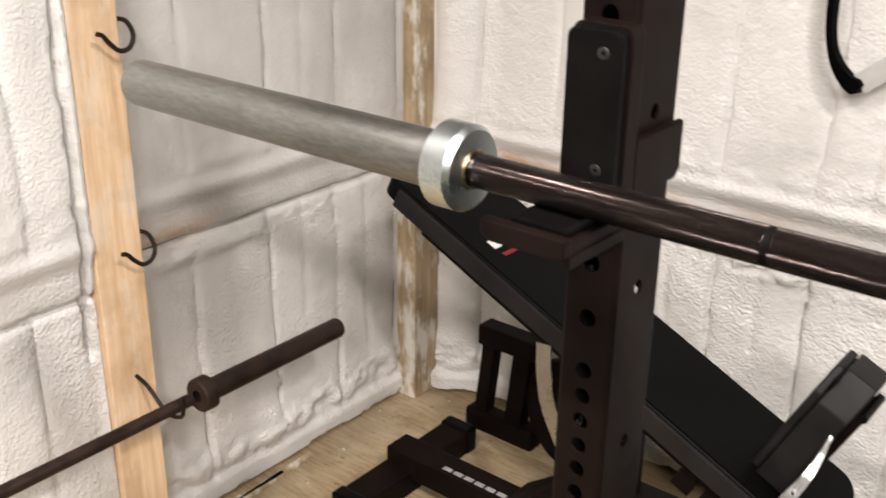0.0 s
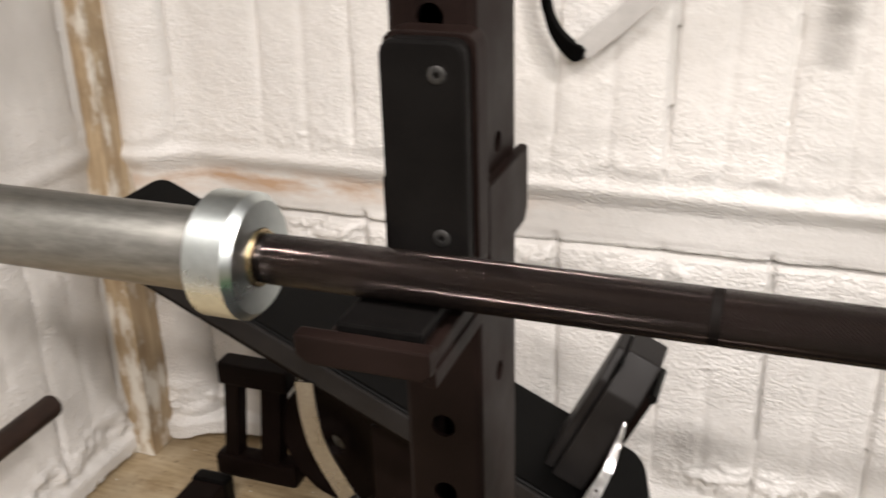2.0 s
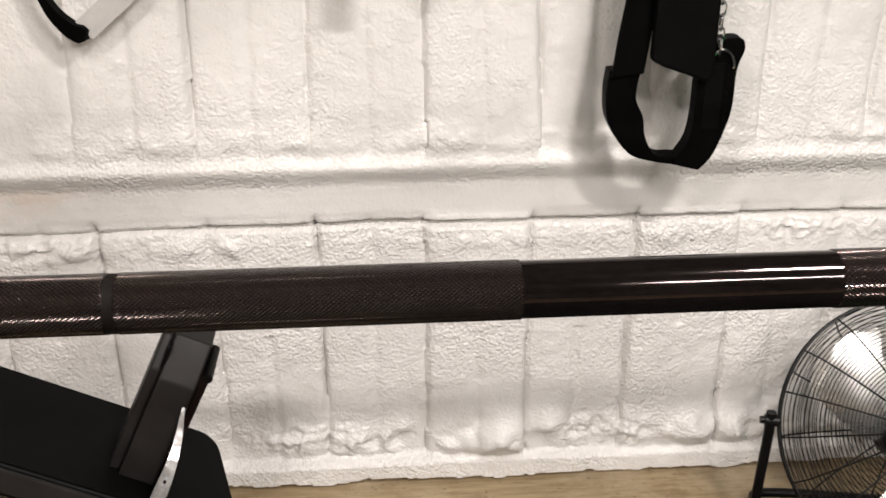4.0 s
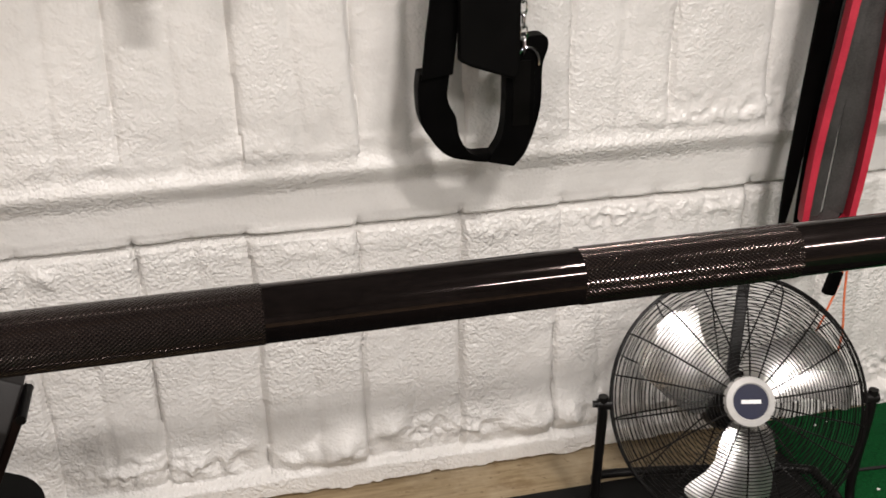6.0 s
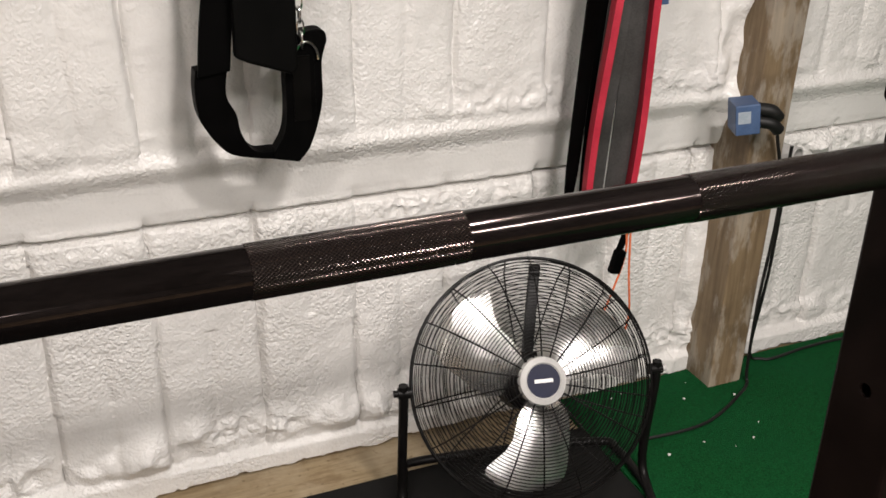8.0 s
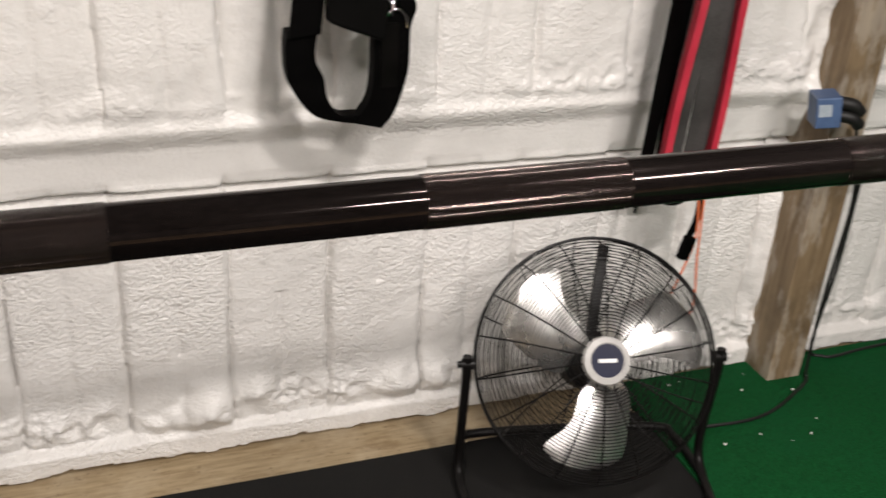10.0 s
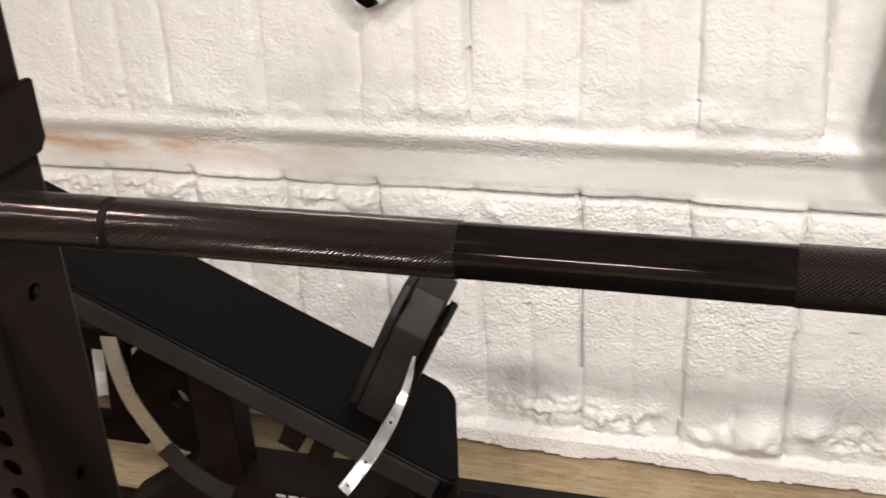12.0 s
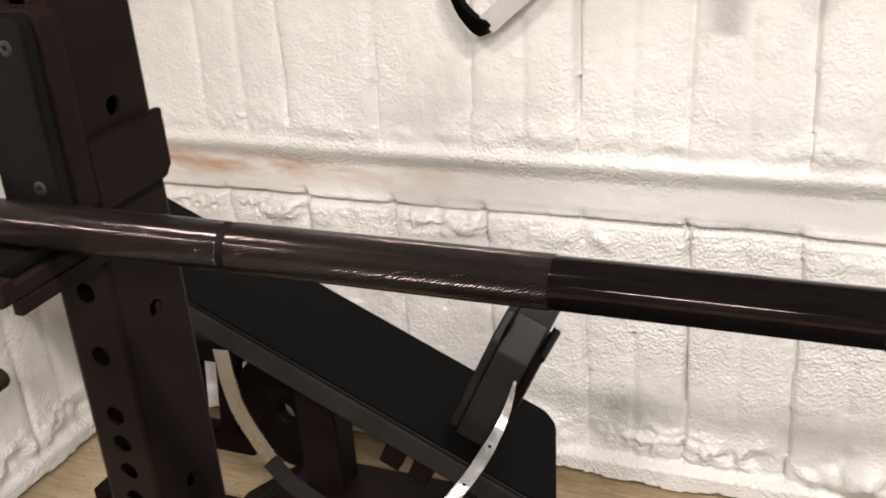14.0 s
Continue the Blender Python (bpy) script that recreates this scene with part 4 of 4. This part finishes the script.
def cuff(name, x, z, label):
    """A padded cuff of black webbing, hung so that its loop hangs open."""
    t = thing(name, label, "ankle strap", "black cuffs on the wall")
    t.matrix_world = pose(x, 1.452, z - 0.004)
    def outline(outer, inner):
        a = spline([(x, 0, z) for x, z in outer], 5)
        b = spline([(x, 0, z) for x, z in inner], 5)
        return [(p.x, p.z) for p in a + b[::-1]]

    low = outline([(-0.143, 0.200), (-0.147, 0.157), (-0.139, 0.097), (-0.096, 0.034), (-0.041, 0.014), (0.010, 0.006), (0.045, 0.000)],
                  [(-0.082, 0.205), (-0.088, 0.147), (-0.071, 0.107), (-0.064, 0.067), (-0.041, 0.030), (-0.004, 0.026), (0.038, 0.022)])
    part("pad_side", add_prism(bmesh.new(), low, -0.008, 0.032, 0.0025), NYLON, t, "thick black padded webbing")
    high = outline([(-0.100, 0.640), (-0.118, 0.380), (-0.132, 0.270), (-0.141, 0.188)], [(-0.060, 0.640), (-0.062, 0.380), (-0.070, 0.280), (-0.079, 0.196)])
    part("upper_strap", add_prism(bmesh.new(), high, -0.017, -0.0085, 0.002), NYLON, t, "black webbing strap sewn over the pad")
    right = outline([(0.050, 0.258), (0.098, 0.262), (0.110, 0.242), (0.099, 0.200), (0.097, 0.117), (0.072, 0.034), (0.045, -0.001)],
                    [(0.040, 0.244), (0.034, 0.220), (0.026, 0.182), (0.025, 0.110), (0.018, 0.062), (0.000, 0.030), (-0.008, 0.012)])
    part("strap_side", add_prism(bmesh.new(), right, -0.020, 0.018, 0.002), NYLON, t)
    for k in range(9):
        part("stitch", boxed(0.083, 0.0845, -0.0206, -0.0200, 0.066 + 0.017 * k, 0.076 + 0.017 * k), VINYL, t)
    part("stitching", boxed(0.040, 0.074, -0.0222, -0.0202, 0.085, 0.215, 0.0), LINER, t, "glossy stitched patch")
    part("flap", add_prism(bmesh.new(), [(-0.070, 0.66), (0.044, 0.66), (0.045, 0.200), (0.034, 0.186), (-0.050, 0.216), (-0.074, 0.228)], -0.050, -0.022, 0.006), VINYL, t, "soft black pad hanging in front")
    pts = [(0.066 + 0.024 * math.cos(a), -0.0255, 0.206 + 0.036 * math.sin(a)) for a in (math.pi * k / 10 for k in range(11))]
    part("d_ring", add_tube(bmesh.new(), pts + [(0.042, -0.0255, 0.203)], 0.0033, 8), CHROME, t, "chrome d-ring", True)
    for k in range(6):
        c = Vector((0.058 - 0.001 * k, -0.0255, 0.246 + 0.024 * k))
        link = [(c.x + (0.007 * math.cos(a) if k % 2 else 0), c.y + (0 if k % 2 else 0.007 * math.cos(a)), c.z + 0.016 * math.sin(a)) for a in (2 * math.pi * j / 14 for j in range(14))]
        part("chain_link", add_tube(bmesh.new(), link, 0.0022, 6, True), CHROME, t, "chrome chain link", True)
    return t


cuff("ankle_cuff", 0.308, 0.908, "black webbing cuff with chrome ring hanging on the wall")
hang_peg(0.30, 1.53, 1.46)

belt = thing("hanging_strap", "black webbing strap loop hanging on the wall", "strap", "black cuffs on the wall")
belt.matrix_world = pose(-0.822, 1.535, 1.164)
pts = spline([(-0.075, 0, 0.42), (-0.078, 0, 0.22), (-0.074, 0, 0.12), (-0.055, 0, 0.058), (-0.022, 0, 0.018), (0.006, 0, 0.006)], 8)
n = len(pts)
part("webbing", add_band(bmesh.new(), pts, [float(np.interp(i / (n - 1), [0, 0.5, 0.8, 0.93, 1], [0.018, 0.014, 0.030, 0.034, 0.020])) for i in range(n)], 0.022, (0.2, 1, 0)), NYLON, belt)
pts = spline([(0.000, 0.004, 0.014), (0.035, 0.006, 0.044), (0.085, 0.008, 0.086), (0.140, 0.010, 0.150), (0.150, 0.010, 0.24), (0.120, 0.008, 0.42)], 8)
part("lining", add_band(bmesh.new(), pts, [0.044] * len(pts), 0.006, (0, 1, 0)), LINING, belt, "pale grey inner face of the webbing")
hang_peg(-0.90, 1.575, 1.54)
# unseen strap on a long peg, added for the shadow it casts
loose = thing("hanging_strap", "unseen black strap end added to cast a shadow on the wall", "strap")
loose.matrix_world = pose(-0.245, 1.372, 1.340)
p = spline([(-0.004, 0, 0), (0.0, 0, 0.10), (0.012, 0, 0.26)], 6)
part("webbing", add_band(bmesh.new(), p, [0.054] * len(p), 0.006), NYLON, loose)
hang_peg(-0.235, 1.580, 1.40)

# resistance bands
def band_loop(name, x, z, w, drop, width, depth, mat, label, y=1.47, lean=0.0, twist=0.25):
    """A closed latex loop hanging from its peg: two strands and the round bottom."""
    t = thing(name, label, "resistance band", "bands on the wall")
    t.matrix_world = pose(x, y, z, 0, lean, 0)
    pts = [(-w * 0.30, 0, drop), (-w * 0.42, 0, drop * 0.55), (-w * 0.52, 0, drop * 0.25)]
    pts += [(-w / 2 * math.cos(a), 0, 0.04 - 0.04 * math.sin(a)) for a in (math.pi * k / 8 for k in range(9))]
    pts += [(w * 0.52, 0, drop * 0.25), (w * 0.42, 0, drop * 0.55), (w * 0.30, 0, drop)]
    p = spline(pts, 5)
    n = len(p)
    wid = [width * (1.0 + twist * math.sin(math.pi * k / (n - 1)) ** 3) for k in range(n)]
    for a, b, name_part in ((0, 12, "strand"), (12, n - 13, "bottom_bend"), (n - 13, n - 1, "strand")):
        part(name_part, add_band(bmesh.new(), p[a:b + 1], wid[a:b + 1], depth, (0.3, 1, 0)), mat, t)
    return t


band_loop("resistance_band", 1.096, 0.672, 0.118, 0.86, 0.0165, 0.040, RED_RUBBER, "red latex resistance band loop hanging on the wall", 1.45, 3.6, -0.55)
band_loop("resistance_band", 1.099, 0.684, 0.060, 0.85, 0.052, 0.006, GREY_RUBBER, "grey latex resistance band loop hanging on the wall", 1.475, 3.4, -0.35)
band_loop("resistance_band", 1.116, 0.650, 0.086, 0.89, 0.040, 0.006, NYLON, "black latex resistance band loop hanging on the wall", 1.50, 1)
strap = thing("hanging_strap", "long narrow black strap hanging on the wall", "strap")
strap.matrix_world = pose(1.020, 1.49, 0.62)
p = spline([(-0.012, 0, 0), (0.0, 0, 0.15), (0.018, 0, 0.45), (0.05, 0, 0.92)], 6)
part("webbing", add_band(bmesh.new(), p, [float(np.interp(i / (len(p) - 1), [0, 0.35, 1], [0.004, 0.032, 0.036])) for i in range(len(p))], 0.006), NYLON, strap)
hang_peg(1.12, 1.545, 1.46)
tab = thing("blue_tag", "small blue cloth tag on a resistance band", "tag")
tab.matrix_world = pose(1.206, 1.462, 1.150)
part("cloth", boxed(-0.012, 0.012, -0.003, 0.003, 0, 0.30, 0.001), BLUE, tab)
cord = thing("pull_cord", "thin orange cord with black toggle hanging on the wall", "cord")
cord.matrix_world = pose(1.135, 1.45, 0.50)
part("toggle", add_box(bmesh.new(), -0.015, 0.015, -0.01, 0.01, 0, 0.062, 0.006, pose(0, 0, 0, 0, 14, 0)), NYLON, cord, "black toggle")
part("webbing", add_band(bmesh.new(), spline([(0.012, 0.004, 0.055), (0.026, 0.004, 0.10), (0.030, 0.004, 0.17)], 5), [0.018] * 11, 0.005), NYLON, cord, "short black webbing above the toggle")
part("line", add_tube(bmesh.new(), spline([(0.02, 0, 0.16), (0.03, 0, 0.05), (0.0, 0.0, -0.06), (-0.02, 0.01, -0.16), (0.03, 0.01, -0.24), (0.058, 0, -0.14), (0.045, 0, 0.0), (0.035, 0, 0.16)], 6), 0.0028, 6), ORANGE, cord)

# ---- floor fan ----
def floor_fan(hub, normal):
    fan = thing("floor_fan", "black wire floor fan with aluminium blades and grey hub", "fan")
    n = Vector(normal).normalized()
    right = Vector((0, 0, 1)).cross(n).normalized()
    up = n.cross(right)
    m = Matrix((right, up, n)).transposed().to_4x4()
    m.translation = Vector(hub) - n * 0.085
    R = 0.279

    def at(r, a, d):
        return m @ Vector((r * math.cos(a), r * math.sin(a), d))

    def cage(name, dome, base, sign, rings, spokes):
        prof = lambda r: base + sign * dome * math.sqrt(max(0.0, 1 - (r / R) ** 2.6))
        bm = bmesh.new()
        for k in range(rings):
            r = 0.062 + (R - 0.062) * (k + 0.5) / rings
            add_tube(bm, [at(r, 2 * math.pi * j / 56, prof(r)) for j in range(56)], 0.00120, 4, True)
        grille = part(name, bm, WIRE, fan, "black concentric wire grille")
        for j in range(spokes):
            a = 2 * math.pi * j / spokes + 0.1
            pts = [at(r, a + 0.10 * (r - 0.05), prof(r) - sign * 0.002) for r in np.linspace(0.045, R, 9)]
            part("spoke", add_tube(bmesh.new(), pts, 0.0019, 5), WIRE, grille)
        return grille

    cage("front_grille", 0.070, 0.012, 1, 30, 18)
    cage("rear_grille", 0.085, -0.012, -1, 18, 12)
    bm = bmesh.new()
    for d in (-0.009, 0.009):
        add_tube(bm, [at(R, 2 * math.pi * j / 72, d) for j in range(72)], 0.0030, 6, True)
    part("rim", bm, WIRE, fan, "", True)
    ax = m @ pose(0, 0, 0, 0, -90, 0)
    badge = part("hub_badge", add_lathe(bmesh.new(), [(0.072, 0.0), (0.072, 0.020), (0.088, 0.036), (0.092, 0.040), (0.088, 0.052), (0.074, 0.055), (0.072, 0.05)], 40, ax), GREY_PLASTIC, fan, "grey plastic hub ring", True)
    part("badge_face", add_lathe(bmesh.new(), [(0.0895, 0.0), (0.0895, 0.037), (0.086, 0.040)], 40, ax), NAVY, badge, "navy badge disc", True)
    part("badge_mark", add_box(bmesh.new(), -0.021, 0.021, -0.0042, 0.0042, 0.0905, 0.0915, 0.0, m), WHITE_INK, badge, "white mark bar")
    part("motor", add_lathe(bmesh.new(), [(-0.10, 0.0), (-0.10, 0.058), (-0.09, 0.068), (-0.03, 0.068), (-0.02, 0.055), (0.02, 0.050), (0.03, 0.0)], 32, ax), WIRE, fan, "black motor housing", True)
    # each blade: a nearly straight leading edge, a full belly near the hub and a rounded tip
    radii = (0.040, 0.062, 0.085, 0.110, 0.140, 0.172, 0.200, 0.222, 0.236, 0.244)
    lead = (10, 2, 1, 4, 7, 5, 1, -1, 1, 8)
    trail = (64, 80, 85, 78, 67, 58, 53, 49, 44, 34)
    for j in range(3):
        bm = bmesh.new()
        grid = []
        for r in np.linspace(0.040, 0.244, 21):
            l, t = (234 + 120 * j + float(np.interp(r, radii, e)) for e in (lead, trail))
            grid.append([(r, radians(l + (t - l) * k / 8), 0.036 - 0.036 * (k / 8) ** 1.3 * (1.25 - 2.6 * r) + 0.012 * math.sin(math.pi * k / 8) - 0.10 * (r - 0.13) ** 2 / 0.13) for k in range(9)])
        lo = [[bm.verts.new(at(r, a, d)) for r, a, d in row] for row in grid]
        hi = [[bm.verts.new(at(r, a, d + 0.0016)) for r, a, d in row] for row in grid]
        for i in range(20):
            for k in range(8):
                bm.faces.new((lo[i][k], lo[i][k + 1], lo[i + 1][k + 1], lo[i + 1][k]))
                bm.faces.new((hi[i][k], hi[i + 1][k], hi[i + 1][k + 1], hi[i][k + 1]))
        rim_idx = [(0, k) for k in range(9)] + [(i, 8) for i in range(1, 21)] + [(20, k) for k in range(7, -1, -1)] + [(i, 0) for i in range(19, 0, -1)]
        for (a, b), (c, d) in zip(rim_idx, rim_idx[1:] + rim_idx[:1]):
            bm.faces.new((lo[a][b], lo[c][d], hi[c][d], hi[a][b]))
        part("blade", bm, BLADE, fan, "shiny aluminium blade", True)
    # the carrier behind the grille
    part("carrier", add_box(bmesh.new(), -0.013, 0.013, 0.05, R * 0.98, -0.080, -0.066, 0.003, m @ pose(0, 0, 0, 0, 0, -11)), WIRE, fan)
    # tube stand: from one pivot down, round the floor and up to the other
    pl, pr = m @ Vector((-R - 0.018, 0, 0)), m @ Vector((R + 0.018, 0, 0))
    flat = Vector((right.x, right.y, 0)).normalized()
    back = Vector((-n.x, -n.y, 0)).normalized()
    z = FL + 0.03
    fl, fr = Vector((pl.x, pl.y, z)), Vector((pr.x, pr.y, z))
    pts = [pl + Vector((0, 0, 0.02)), pl - Vector((0, 0, 0.05)), fl + back * 0.02 + Vector((0, 0, 0.06)), fl - back * 0.03, fl - back * 0.16 + flat * 0.02, fl - back * 0.20 + flat * 0.06]
    pts2 = [pr + Vector((0, 0, 0.02)), pr - Vector((0, 0, 0.05)), fr + back * 0.02 + Vector((0, 0, 0.06)), fr - back * 0.03, fr - back * 0.16 - flat * 0.02, fr - back * 0.20 - flat * 0.06]
    part("stand_tube", add_tube(bmesh.new(), spline(pts, 6) + spline(pts2, 6)[::-1], 0.011, 10), WIRE, fan, "black bent steel tube stand", True)
    part("rear_tube", add_tube(bmesh.new(), spline([fl - back * 0.03, fl + back * 0.12 + flat * 0.02, fl + back * 0.17 + flat * 0.08, fr + back * 0.17 - flat * 0.08, fr + back * 0.12 - flat * 0.02, fr - back * 0.03], 6), 0.011, 10), WIRE, fan, "", True)
    for p, s in ((pl, -1), (pr, 1)):
        part("knob", add_tube(bmesh.new(), [p - right * s * 0.02, p + right * s * 0.012], 0.013, 12), WIRE, fan, "", True)
        part("knob_cap", add_tube(bmesh.new(), [p + right * s * 0.012, p + right * s * 0.022], 0.008, 12), GREY_PLASTIC if s > 0 else WIRE, fan, "", True)
    return fan


floor_fan((0.812, 1.201, 0.414), (-0.172, -0.83, 0.53))

# ---- box and cable at the post ----
pipe = thing("pipe_end", "white plastic pipe end beside a timber post", "pipe")
pipe.matrix_world = pose(1.70, 1.56, 0.70, 0, 0, -70)
part("tube", add_lathe(bmesh.new(), [(-0.06, 0.0), (-0.06, 0.030), (0.05, 0.030), (0.05, 0.026), (-0.02, 0.026), (-0.02, 0.0)], 28), GREY_PLASTIC, pipe, "", True)
jb = thing("junction_box", "blue plastic electrical box fixed to a timber post", "junction box")
jb.matrix_world = pose(1.474, 1.458, 0.864, 0, -7, -22)
part("body", boxed(-0.032, 0.028, -0.040, 0.035, -0.038, 0.038, 0.004), BLUE, jb)
part("sticker", boxed(-0.026, 0.004, -0.0415, -0.0405, -0.008, 0.022), PALE_LABEL, jb, "pale label bar")
for k in range(2):
    part("plug", add_tube(bmesh.new(), spline([(0.026, -0.015, 0.018 - 0.032 * k), (0.060, -0.02, 0.010 - 0.032 * k), (0.080, -0.012, -0.012 - 0.032 * k)], 5), 0.016, 10), CABLE, jb, "black plug", True)
wire = thing("power_cable", "black power cable running down a post and over turf", "cable")
T = FL + 0.021
run = [(1.60, 1.475, 0.80), (1.655, 1.485, 0.60), (1.640, 1.485, 0.30), (1.645, 1.490, 0.08), (1.640, 1.475, T), (1.58, 1.435, T), (1.455, 1.372, T), (1.354, 1.352, T), (1.20, 1.36, T)]
part("lead", add_tube(bmesh.new(), spline(run, 8), 0.0045, 8), CABLE, wire, "", True)
run = [(1.665, 1.485, 0.75), (1.675, 1.50, 0.40), (1.70, 1.55, 0.14), (1.735, 1.58, 0.05), (1.765, 1.57, T), (1.80, 1.558, T), (1.94, 1.572, T), (2.09, 1.572, T), (2.5, 1.55, T)]
part("second_lead", add_tube(bmesh.new(), spline(run, 8), 0.0045, 8), CABLE, wire, "", True)

# sticks lying along the left wall
for x, y0, y1, turn in ((-1.962, 0.60, 1.04, 3), (-1.985, 0.50, 0.93, -1)):
    stick = thing("wood_strip", "thin weathered wood strip lying on the floor by the wall", "wood strip", "strips by the wall")
    stick.matrix_world = pose(x, y0, FL, 0, 0, turn)
    part("strip", boxed(-0.009, 0.009, 0, y1 - y0, 0, 0.011, 0.0015), OLD_WOOD, stick)

# crumbs of foam on the turf and floor
rnd = random.Random(5)
bm = bmesh.new()
for k in range(22):
    x, y = (rnd.uniform(1.15, 1.6), rnd.uniform(1.2, 1.58)) if k < 11 else (rnd.uniform(-2.0, -1.3), rnd.uniform(0.9, 1.55))
    s = rnd.uniform(0.0012, 0.0034)
    z = T - 0.004 if x > 0 else FL
    add_box(bm, -s, s, -s * 0.7, s * 0.7, 0, s, 0, pose(x, y, z, 0, 0, rnd.uniform(0, 180)))
tagged(part("foam_crumbs", bm, DUST), "white crumbs of foam scattered on the floor", "debris", kind="stuff")
